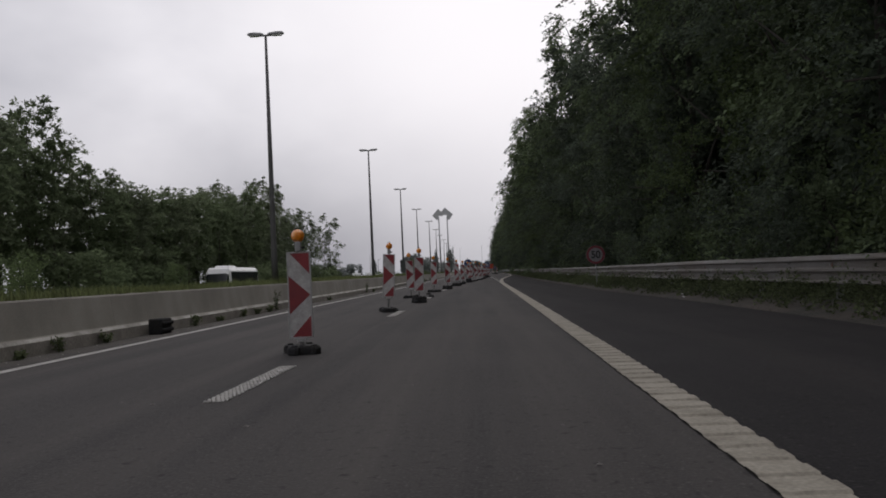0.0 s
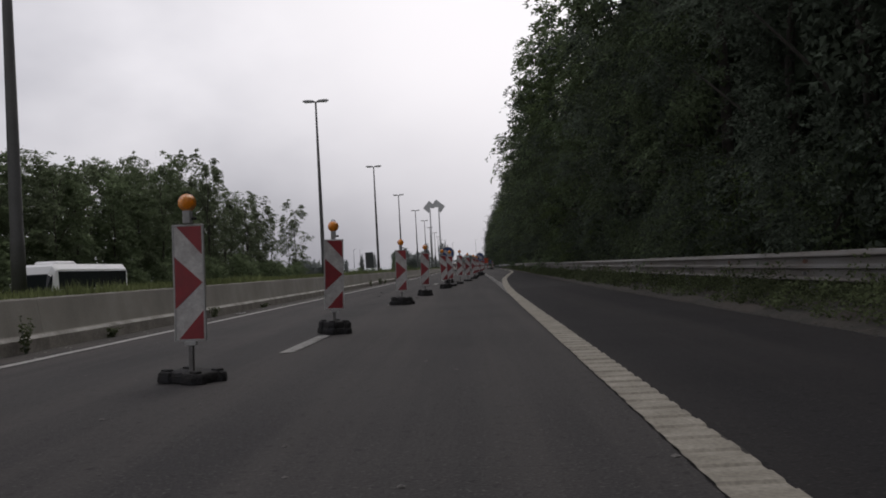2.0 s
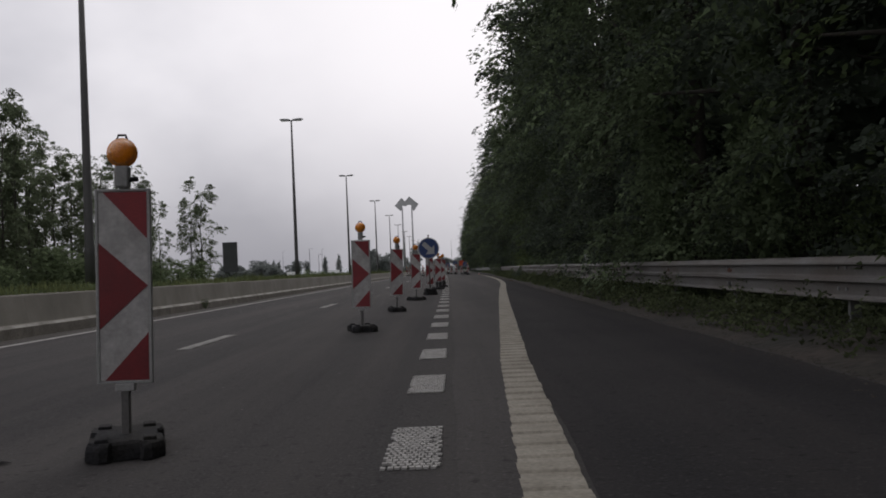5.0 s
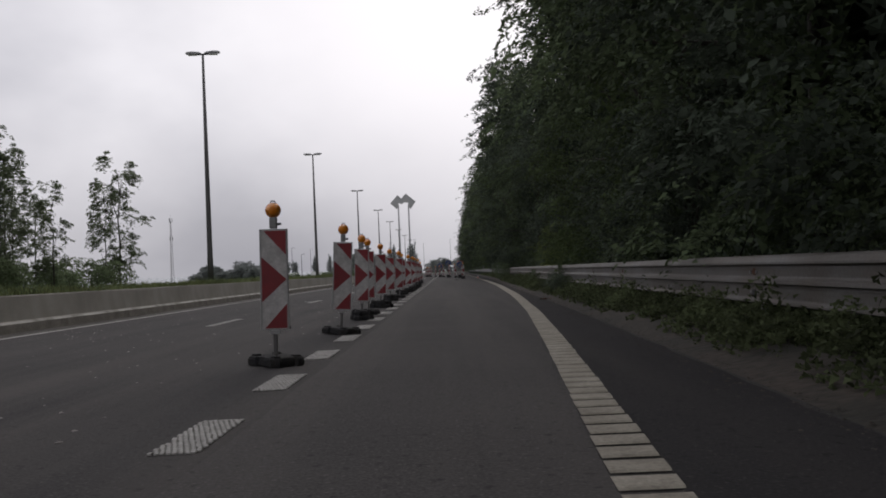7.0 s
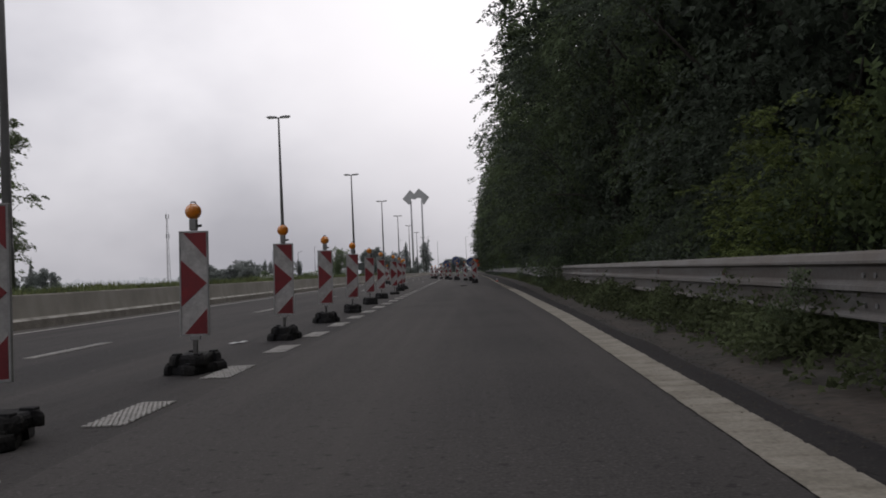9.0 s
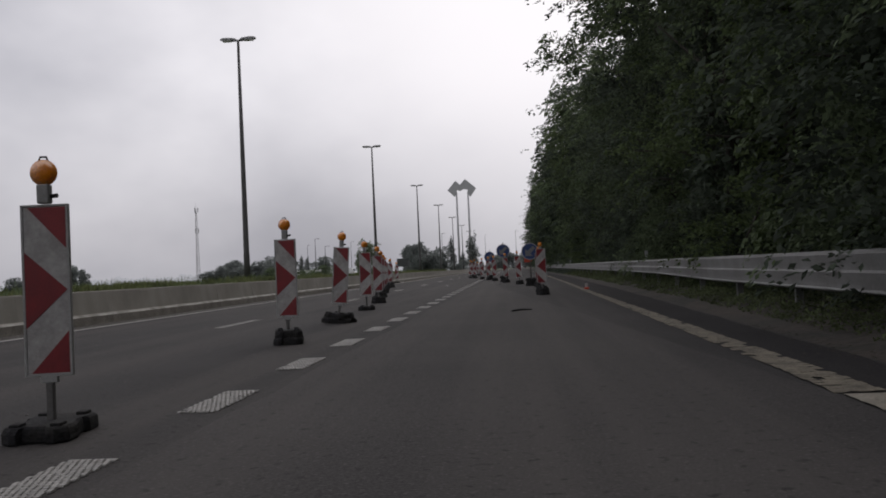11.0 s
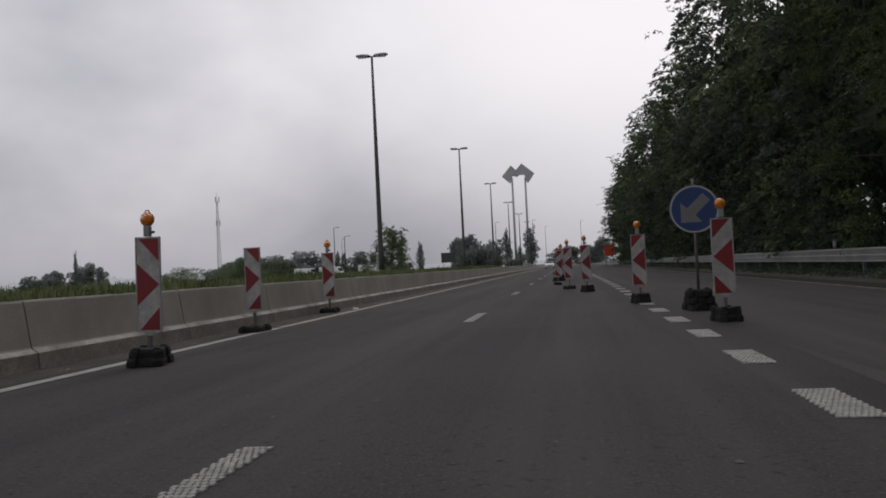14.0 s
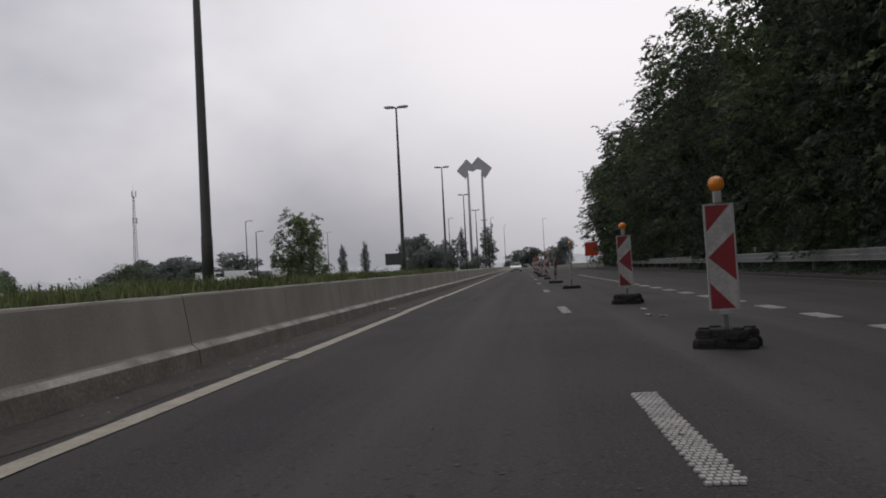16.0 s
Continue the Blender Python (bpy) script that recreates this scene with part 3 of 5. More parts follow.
def rail_post_mesh():
    bm = bmesh.new()
    add_box(bm, 0.05, 0.17, -0.004, 0.004, -0.4, RAIL_Z1 - 0.12)
    add_box(bm, 0.05, 0.058, -0.03, 0.03, -0.4, RAIL_Z1 - 0.12)
    add_box(bm, 0.162, 0.17, -0.03, 0.03, -0.4, RAIL_Z1 - 0.12)
    return mesh_of("post", bm, POST_STEEL)


RAIL_POST = rail_post_mesh()
bm = bmesh.new()
for dz in (0.115, 0.33):
    for dy in (-0.1, 0.1):
        bmesh.ops.create_cone(bm, cap_ends=True, segments=6, radius1=0.024, radius2=0.02, depth=0.022, matrix=pose(-0.020, dy, RAIL_Z0 + dz * (RAIL_Z1 - RAIL_Z0) / 0.506, 0, 90, 0))
BOLTS = mesh_of("splice_bolt", bm, POST_STEEL)


def ragged_patch(name, w, h, material, seed):
    """A thin, uneven patch on the face of the beam."""
    r = np.random.RandomState(seed)
    out = [(w / 2 * math.cos(2 * math.pi * k / 9) * r.uniform(0.6, 1.1), h / 2 * math.sin(2 * math.pi * k / 9) * r.uniform(0.7, 1.1)) for k in range(9)]
    bm = bmesh.new()
    rings = [[bm.verts.new((x, a, b)) for a, b in out] for x in (-0.004, 0.0)]
    for k in range(9):
        bm.faces.new((rings[0][k], rings[0][(k + 1) % 9], rings[1][(k + 1) % 9], rings[1][k]))
    bm.faces.new(rings[0])
    bm.faces.new(rings[1][::-1])
    return mesh_of(name, bm, material)


RUST_PATCHES = [ragged_patch("rust_patch", 0.16 + 0.03 * k, 0.085, RUST, 50 + k) for k in range(3)]
SLOT = mesh_of("splice_slot", box(-0.006, 0.0, -0.055, 0.055, -0.035, 0.035, bevel=0.002), SIGN_BLACK)
for k in range(0, 100):
    y = -20.0 + 4.0 * k
    part("beam", rail_beam(y, y + 4.0), None, guard_rail)
    p = part("post", RAIL_POST, None, guard_rail)
    p.matrix_world = place(interp(RAIL, y), y + 0.1)
    b = part("splice_bolt", BOLTS, None, guard_rail)
    b.matrix_world = place(interp(RAIL, y), y + 0.08)
    if k % 3 != 1 and y < RAIL_CHANGE:
        high = rail_top(y) - RAIL_Z0
        r = part("rust_patch", RUST_PATCHES[k % 3], None, guard_rail, "brown rust patch")
        r.matrix_world = place(interp(RAIL, y) - 0.020, y + 0.06, RAIL_Z0 + 0.66 * high)
        q = part("splice_slot", SLOT, None, guard_rail, "dark slot at the splice")
        q.matrix_world = place(interp(RAIL, y) - 0.022, y + 0.09, RAIL_Z0 + 0.23 * high)


# ---------------------------------------------------------------- warning beacons
def slab(name, w, d, h, z, seed, yaw=0.0):
    """A worn rubber foot: a long plate with cut corners, sloping sides, grip hollows and lugs."""
    r = np.random.RandomState(seed)
    bm = bmesh.new()
    n_ = 0.07
    outline = [(-w / 2 + n_, -d / 2), (-0.09, -d / 2), (-0.07, -d / 2 + 0.045), (0.07, -d / 2 + 0.045), (0.09, -d / 2), (w / 2 - n_, -d / 2), (w / 2, -d / 2 + n_), (w / 2, -0.10), (w / 2 - 0.03, -0.07), (w / 2 - 0.03, 0.07), (w / 2, 0.10),
               (w / 2, d / 2 - n_), (w / 2 - n_, d / 2), (0.09, d / 2), (0.07, d / 2 - 0.045), (-0.07, d / 2 - 0.045), (-0.09, d / 2), (-w / 2 + n_, d / 2), (-w / 2, d / 2 - n_), (-w / 2, 0.10), (-w / 2 + 0.03, 0.07), (-w / 2 + 0.03, -0.07), (-w / 2, -0.10), (-w / 2, -d / 2 + n_)]
    rings = []
    for f, zz in ((0.985, 0.0), (1.0, h * 0.12), (0.995, h * 0.62), (0.965, h * 0.86), (0.91, h)):
        rings.append([bm.verts.new((x * f + r.uniform(-0.004, 0.004), y * f + r.uniform(-0.004, 0.004), z + zz + (r.uniform(-0.003, 0.003) if zz else 0))) for x, y in outline])
    n = len(outline)
    for a, b in zip(rings, rings[1:]):
        for k in range(n):
            bm.faces.new((a[k], a[(k + 1) % n], b[(k + 1) % n], b[k]))
    bm.faces.new(rings[0][::-1])
    bm.faces.new(rings[-1])
    for sx in (-1, 1):
        for sy in (-1, 1):
            x, y = sx * w * 0.30, sy * d * 0.33
            add_box(bm, x - 0.035, x + 0.035, y - 0.05, y + 0.05, z + h - 0.012, z + h + 0.018, bevel=0.008)
    bmesh.ops.rotate(bm, verts=bm.verts, cent=(0, 0, 0), matrix=Matrix.Rotation(math.radians(yaw), 3, "Z"))
    return mesh_of(name, bm, RUBBER)


def prism(points, y0, y1):
    """A plate with this outline in x and z."""
    bm = bmesh.new()
    a = [bm.verts.new((x, y0, z)) for x, z in points]
    b = [bm.verts.new((x, y1, z)) for x, z in points]
    n = len(points)
    bm.faces.new(a)
    bm.faces.new(b[::-1])
    for k in range(n):
        bm.faces.new((a[k], b[k], b[(k + 1) % n], a[(k + 1) % n]))
    return bm


PW, PZ0, PZ1 = 0.29, 0.39, 1.475


def lens_mesh():
    prof = [(0.0, -0.062), (0.035, -0.06), (0.07, -0.05), (0.095, -0.03), (0.102, -0.012), (0.112, -0.01), (0.112, 0.01), (0.102, 0.012), (0.095, 0.03), (0.07, 0.05), (0.035, 0.06), (0.0, 0.062)]
    seg = 20
    verts, faces = [], []
    for r_, y in prof:
        for k in range(seg):
            th = 2 * math.pi * k / seg
            verts.append((0.76 * r_ * math.cos(th), 0.85 * y, 0.76 * r_ * math.sin(th)))
    for i in range(len(prof) - 1):
        for k in range(seg):
            j = (k + 1) % seg
            faces.append((i * seg + k, i * seg + j, (i + 1) * seg + j, (i + 1) * seg + k))
    return raw("lens", verts, faces, AMBER, smooth=True)


def make_beacon(mirror, slabs, lamp=True, yaw=0.0, drop=0.0, foot=(0.41, 0.65), across=8):
    s = -1.0 if mirror else 1.0
    root = new("warning_beacon")
    h = 0.0
    for i in range(slabs):
        part("rubber_foot", slab("rubber_foot", foot[0] - 0.03 * i, foot[1] - 0.06 * i, 0.10, h, 7 + i + 3 * slabs + (5 if mirror else 0) + int(abs(yaw)), yaw + (0 if i == 0 else across - yaw * 0.4)), None, root, "worn black rubber foot")
        h += 0.095
    bm = box(-0.022, 0.022, -0.022, 0.022, 0.03 + drop, PZ0 - 0.054, bevel=0.004)
    part("stem", bm, STEM_GREY, root)
    part("clamp", box(-0.055, 0.055, -0.024, 0.018, PZ0 - 0.052, PZ0 - 0.010, bevel=0.005), FRAME_GREY, root)
    panel = part("panel", box(-PW / 2 + 0.008, PW / 2 - 0.008, -0.014, 0.008, PZ0 + 0.008, PZ1 - 0.008, bevel=0.004), WHITE, root, "white reflective panel")
    fr = bmesh.new()
    t = 0.009
    add_box(fr, -PW / 2 - t, -PW / 2 + 0.008, -0.019, 0.013, PZ0 - t, PZ1 + t, bevel=0.003)
    add_box(fr, PW / 2 - 0.008, PW / 2 + t, -0.019, 0.013, PZ0 - t, PZ1 + t, bevel=0.003)
    add_box(fr, -PW / 2 + 0.008, PW / 2 - 0.008, -0.019, 0.013, PZ1 - 0.006, PZ1 + t, bevel=0.003)
    add_box(fr, -PW / 2 + 0.008, PW / 2 - 0.008, -0.019, 0.013, PZ0 - t, PZ0 + 0.006, bevel=0.003)
    part("frame", fr, FRAME_GREY, root)
    H = PZ1 - PZ0
    u = lambda a: s * (a - 0.5) * (PW - 0.02)
    v = lambda b: PZ0 + 0.01 + b * (H - 0.02)
    for name, tri in (("stripe", [(0, 0.27), (1, 0.5), (0, 0.73)]), ("stripe", [(0.10, 1), (1, 0.75), (1, 1)]), ("stripe", [(0.10, 0), (1, 0), (1, 0.25)])):
        part(name, prism([(u(a), v(b)) for a, b in tri], -0.0175, -0.0135), RED, panel, "dark red reflective stripe")
    if lamp:
        part("battery_box", box(-0.04, 0.04, -0.035, 0.035, PZ1 + 0.014, PZ1 + 0.14, bevel=0.012), LAMP_BOX, root, "pale grey plastic battery box")
        part("bracket", tube_mesh("bracket", [(0.03, 0, PZ1 + 0.06), (0.085, 0, PZ1 + 0.065)], [0.014, 0.014], RUBBER, 8), None, root)
        ln = part("lens", lens_mesh(), None, root, "round amber warning lens")
        ln.location = (0, 0, PZ1 + 0.215)
        ln.rotation_euler.z = math.radians({14: 72, 20: 38, 13: 22}.get(yaw, 8) if mirror else {20: -6, 40: 10, 60: 24}.get(yaw, 3))
        part("handle", tube_mesh("handle", [(-0.028, 0, 0.076), (-0.02, 0, 0.102), (0.02, 0, 0.102), (0.028, 0, 0.076)], [0.007] * 4, RUBBER, 6), None, ln)
    for c in root.children:
        if drop and c.name.split(".")[0] != "rubber_foot":
            c.location.z -= drop
    return root


# x beside the road's axis, y along it, feet, lean to the side, turn, lamp, turn of the foot
ROW_LEFT = [(-2.39, 10.73, 1, 0, 0, 1, 20), (-2.54, 21.65, 1, 3, -4, 1, 20), (-2.19, 27.38, 2, 2, 3, 1, 13), (-2.94, 33.2, 1, -1.5, 5, 1, 90), (-2.54, 41.75, 1, 1, -4, 1, 60), (-2.1, 47.1, 2, 2.1, 14, 1, 13),
            (-1.88, 56.65, 2, 1.45, -3, 1, 72), (-1.65, 63.2, 2, 2.5, 2, 1, 20), (-1.235, 71.9, 2, -3.2, 3, 1, 20), (-1.11, 75.33, 1, 0.5, -5, 1, 40), (-0.73, 80.24, 1, 1.4, 0, 1, 2), (-0.35, 87.44, 1, 1, 4, 1, 16),
            (0.04, 96.4, 1, 1, -3, 1, 20), (0.2, 102.7, 1, 2, 5, 1, 3), (0.39, 109.6, 1, 1, 0, 1, 40), (0.68, 116, 2, 1, -5, 1, 13), (0.92, 123.4, 1, 1, 0, 1, 40), (1.06, 127.85, 1, 3.3, 4, 1, 40),
            (0.98, 131.85, 2, 2, -3, 1, 20), (0.92, 134, 1, 1, 0, 1, 20), (0.92, 137.55, 2, 1.5, 5, 1, 60), (0.8, 143.12, 2, 1, 0, 1, 20), (0.94, 146.05, 1, 1.05, -6, 1, 2), (0.81, 150.6, 2, 0.5, 3, 1, 13),
            (0.9, 154.3, 2, 1, 0, 1, -24), (0.94, 158.5, 2, 1, 4, 1, -8), (0.88, 162.8, 2, 1, -4, 1, -8), (0.89, 166.8, 2, 2, 0, 1, 13), (0.74, 172.2, 2, 1, 3, 1, 13), (0.56, 177.8, 2, 1, 0, 1, 20), (0.61, 183.4, 1, 0, 5, 1, 3),
            (0.38, 190, 2, 0, 0, 1, 13), (0.17, 194.5, 2, 4.3, 0, 1, 72), (-0.19, 199.75, 1, 0, 3, 1, 3), (-0.61, 204.3, 2, 0.5, -4, 1, 20), (-1.44, 210.05, 2, 1.7, 0, 1, 20), (-2.31, 216.6, 2, 0, 2, 1, 13),
            (-3.24, 223.3, 2, 0, -5, 1, 13), (-3.95, 229.45, 2, 3.2, 0, 1, 72), (-4.54, 234, 2, 0, 4, 1, 13), (-5.285, 239.1, 2, 1, 0, 1, 13), (-5.93, 244.1, 1, 0, -6, 0, 3), (-6.33, 250.2, 1, 0, 0, 1, 3)]
ROW_RIGHT = [(4.55, 205.5, 2, -1, 4, 0, 13), (4.62, 208.4, 2, 0, 0, 1, 20), (4.75, 215.3, 2, 0.5, 0, 1, 20), (3.97, 222.6, 2, -3.5, 0, 1, 14), (3.21, 229.0, 2, -1, 0, 1, 20), (2.38, 236.9, 2, -2, 3, 1, 13), (1.78, 242.5, 2, 0, 0, 1, 13),
             (1.08, 248.5, 2, 0, 0, 1, 13), (0.15, 256.9, 2, -1.5, 0, 1, 20), (-0.41, 260.65, 1, -1, 4, 1, 20), (-0.91, 267.1, 1, 6.5, 0, 1, 3), (-0.93, 274.8, 2, -0.8, 0, 1, 66), (-0.75, 284.5, 2, -1, 0, 1, 66), (-1.2, 297.5, 1, 0, 82, 1, 3),
             (-1.4, 307.5, 1, 0, 60, 1, 3), (-1.45, 319.5, 1, 0, 0, 1, 3), (-1.5, 331.5, 1, 0, 70, 1, 3), (-1.5, 343.5, 1, 0, 0, 1, 3), (-1.5, 355.5, 1, 0, 0, 1, 3), (-1.5, 370.0, 1, 0, 0, 1, 3)]
protos = {}
for row, flip, grp in ((ROW_LEFT, False, "beacons closing the through lanes"), (ROW_RIGHT, True, "beacons closing the slip lane")):
    for x, y, feet, lean, turn, lamp, yaw in row:
        m = place(x, y, 0.003, turn, 0, lean)
        mirror = flip and y != 229.0
        drop = 0.19 if y == 10.73 else (-0.085 if y == 80.24 else 0.0)
        foot = (0.38, 0.50) if y == 80.24 else ((0.35, 0.50) if flip and y < 270 else (0.41, 0.65))
        across = 74 if y in (150.6, 21.65, 223.3) else 8
        key = (mirror, feet, lamp, drop, yaw, foot, across)
        if key not in protos:
            protos[key] = make_beacon(mirror, feet, bool(lamp), yaw, drop=drop, foot=foot, across=across)
            ob = protos[key]
            ob.matrix_world = m
        else:
            ob = copy_thing(protos[key], m)
        lab = "red and white striped warning beacon, " + ("amber lamp, " if lamp else "no lamp, ") + ("two stacked rubber feet" if feet == 2 else "one rubber foot")
        tagged(ob, lab, "warning beacon", grp)


# ---------------------------------------------------------------- round signs
def disc(radius, y, seg=40, name="disc", material=None, thick=0.004, inner=0.0):
    bm = bmesh.new()
    if inner:
        o = [[bm.verts.new((r * math.cos(2 * math.pi * k / seg), yy, r * math.sin(2 * math.pi * k / seg))) for k in range(seg)] for r, yy in ((inner, y), (radius, y), (radius, y + thick), (inner, y + thick))]
        for a, b in zip(o, o[1:] + o[:1]):
            for k in range(seg):
                bm.faces.new((a[k], a[(k + 1) % seg], b[(k + 1) % seg], b[k]))
    else:
        bmesh.ops.create_cone(bm, cap_ends=True, segments=seg, radius1=radius, radius2=radius, depth=thick, matrix=pose(0, y + thick / 2, 0, 90, 0, 0))
    return mesh_of(name, bm, material)


def make_arrow_sign(direction, radius=0.43, zc=1.92, slabs=2):
    """A blue round sign with a white arrow that points down to one side."""
    root = new("arrow_sign")
    for i in range(slabs):
        part("rubber_foot", slab("rubber_foot", 0.46, 0.74, 0.125, 0.12 * i, 40 + i, 12 - 9 * i), None, root, "heavy black rubber foot")
    part("pole", tube_mesh("pole", [(0, 0.02, 0.1), (0, 0.02, zc + radius + 0.12)], [0.026, 0.026], GALV, 10), None, root, "galvanised steel pole")
    plate = part("plate", disc(radius, -0.03, name="plate", material=SIGN_BACK, thick=0.02), None, root)
    plate.location = (0, 0, zc)
    part("face", disc(radius - 0.012, -0.034, name="face", material=BLUE), None, plate, "blue reflective face")
    part("rim", disc(radius - 0.012, -0.0365, name="rim", material=SIGN_WHITE, inner=radius - 0.036), None, plate, "white rim")
    a = radius * 0.70
    pts = [(a * p, a * q) for p, q in ((0.78, -0.78), (0.78, 0.42), (0.42, 0.06), (-0.50, 0.92), (-0.92, 0.50), (-0.06, -0.36), (-0.42, -0.78))]
    if direction < 0:
        pts = [(-x, z) for x, z in pts][::-1]
    # signs near the wood: its shade is put into a darker arrow white
    part("arrow", prism(pts, -0.038, -0.034), SIGN_WHITE if direction > 0 else SIGN_SHADED, plate, "white arrow pointing down sideways")
    return root


for direction, radius, zc, slabs, x, y, rz in ((1, 0.405, 1.775, 2, -1.47, 84.65, 3), (1, 0.405, 1.775, 2, 0.72, 114.8, -2), (-1, 0.405, 1.63, 3, 4.47, 218.3, -3), (-1, 0.43, 1.98, 3, 3.06, 232.3, -3), (-1, 0.43, 1.79, 3, 1.84, 245.4, -3)):
    arrow = make_arrow_sign(direction, radius, zc, slabs)
    arrow.matrix_world = place(x, y, 0.003, rz)
    tagged(arrow, "blue round sign, white diagonal arrow, on %s stacked rubber feet" % ("two" if slabs == 2 else "three"), "traffic sign", "blue arrow signs")


def text_mesh(body, size, material, name):
    cu = bpy.data.curves.new(name, "FONT")
    cu.body = body
    cu.size = size
    cu.align_x, cu.align_y = "CENTER", "CENTER"
    cu.extrude = 0.0015
    cu.offset = 0.012
    tmp = bpy.data.objects.new(name, cu)
    scene.collection.objects.link(tmp)
    bpy.context.view_layer.update()
    me = bpy.data.meshes.new_from_object(tmp.evaluated_get(bpy.context.evaluated_depsgraph_get()))
    bpy.data.objects.remove(tmp)
    me.materials.clear()
    me.materials.append(material)
    return me


def speed_sign(x, y):
    root = new("speed_limit_sign")
    root.matrix_world = place(x, y, 0.05, -2)
    R, zc = S50_R, S50_Z
    part("pole", tube_mesh("pole", [(0, 0.03, -0.3), (0, 0.03, zc + R * 0.6)], [0.03, 0.03], POST_STEEL, 10), None, root, "grey steel pole")
    plate = part("plate", disc(R, -0.02, name="plate", material=SIGN_BACK, thick=0.02), None, root)
    plate.location = (0, 0, zc)
    part("face", disc(R - 0.01, -0.024, name="face", material=SIGN_SHADED), None, plate, "white reflective face")
    part("ring", disc(R - 0.012, -0.028, name="ring", material=SIGN_RED, inner=R * 0.74), None, plate, "red ring")
    num = part("numeral", text_mesh("50", R * 0.95, SIGN_BLACK, "numeral"), None, plate, "black numeral fifty")
    num.matrix_basis = pose(0, -0.0275, -0.01, 90, 0, 0) @ Matrix.Diagonal((1.05, 1.15, 1, 1))
    return tagged(root, "round white speed limit sign with red ring reading fifty", "traffic sign")


speed_sign(5.05, 38.4)


# ---------------------------------------------------------------- tall lamps
def lamp_post():
    root = new("street_lamp")
    part("mast", tube_mesh("mast", [(0, 0, 0), (0, 0, 2.2), (0, 0, 2.3), (0, 0, 10), (0, 0, 18.75)], [0.25, 0.235, 0.22, 0.17, 0.095], MAST, 14), None, root, "tall dark tapered steel mast")
    part("arm", tube_mesh("arm", [(-0.5, 0, 18.78), (0.5, 0, 18.78)], [0.07, 0.07], MAST, 8), None, root)
    for s in (-1, 1):
        bm = bmesh.new()
        secs = [(0.14, 0.10, 0.07), (0.30, 0.20, 0.13), (0.85, 0.24, 0.16), (1.24, 0.22, 0.13), (1.38, 0.14, 0.07)]
        rings = []
        for x, w, h in secs:
            rings.append([bm.verts.new((s * x, a * w, 18.83 + 0.04 * x + b * h)) for a, b in ((-1, -0.4), (-1, 0.3), (-0.6, 1.0), (0.6, 1.0), (1, 0.3), (1, -0.4))])
        for a, b in zip(rings, rings[1:]):
            for k in range(6):
                bm.faces.new((a[k], a[(k + 1) % 6], b[(k + 1) % 6], b[k]))
        bm.faces.new(rings[0])
        bm.faces.new(rings[-1])
        hd = part("luminaire", bm, LAMPHEAD, root, "grey lamp housing")
        part("bowl", box(s * 0.50 - 0.0 if s > 0 else -1.20, 1.20 if s > 0 else -0.50, -0.17, 0.17, 18.72, 18.83, bevel=0.03), LAMPGLASS, hd, "pale glass bowl")
    return root


LAMPS = [(-15.3, 3.2), (-15.6, 62.5), (-15.85, 123.3), (-16.3, 182.2), (-16.7, 241.5), (-16.1, 300.1), (-16.2, 359.5), (-16.6, 417.5), (-16.8, 477.0), (-17.0, 536.0), (-17.0, 596.0)]
first = None
for x, y in LAMPS:
    m = place(x, y, ground_height(x, y) - 0.1)
    if first is None:
        first = lamp_post()
        first.matrix_world = m
        tagged(first, "tall dark double-armed motorway lamp on the grass verge", "street lamp", "lamps along the motorway")
    else:
        copy_thing(first, m)


# ---------------------------------------------------------------- trees and shrubs
def leaf_cloud(points, size, rs, flat=0.3):
    """Small bent leaf clusters at the points: two triangles each, turned at random."""
    n = len(points)
    a = rs.normal(size=(n, 3))
    a[:, 2] *= 0.6
    a /= np.linalg.norm(a, axis=1)[:, None]
    b = np.cross(a, rs.normal(size=(n, 3)))
    b /= np.linalg.norm(b, axis=1)[:, None]
    s = size * rs.uniform(0.55, 1.35, size=(n, 1))
    w = s * rs.uniform(0.35, 0.62, size=(n, 1))
    c = np.cross(a, b) * s * 0.18
    verts = np.empty((n, 3, 3))
    verts[:, 0] = points - a * s * 0.45 + b * w * 0.45
    verts[:, 1] = points + a * s * 0.55 + c
    verts[:, 2] = points - a * s * 0.25 - b * w * 0.75 - c
    idx = np.arange(n * 3).reshape(n, 3)
    return verts.reshape(-1, 3), idx


def quads(name, verts, idx, material, more=None):
    """A mesh of loose leaves: idx gives the corners of each, and more those of leaves with another number of corners."""
    me = bpy.data.meshes.new(name)
    me.vertices.add(len(verts))
    me.vertices.foreach_set("co", np.asarray(verts, dtype=np.float32).ravel())
    sets = [idx] if more is None else [idx, more]
    loops = np.concatenate([a.ravel() for a in sets])
    sizes = np.concatenate([np.full(len(a), a.shape[1]) for a in sets])
    me.loops.add(len(loops))
    me.loops.foreach_set("vertex_index", loops.astype(np.int32))
    me.polygons.add(len(sizes))
    me.polygons.foreach_set("loop_start", (np.cumsum(sizes) - sizes).astype(np.int32))
    me.materials.append(material)
    me.update(calc_edges=True)
    return me


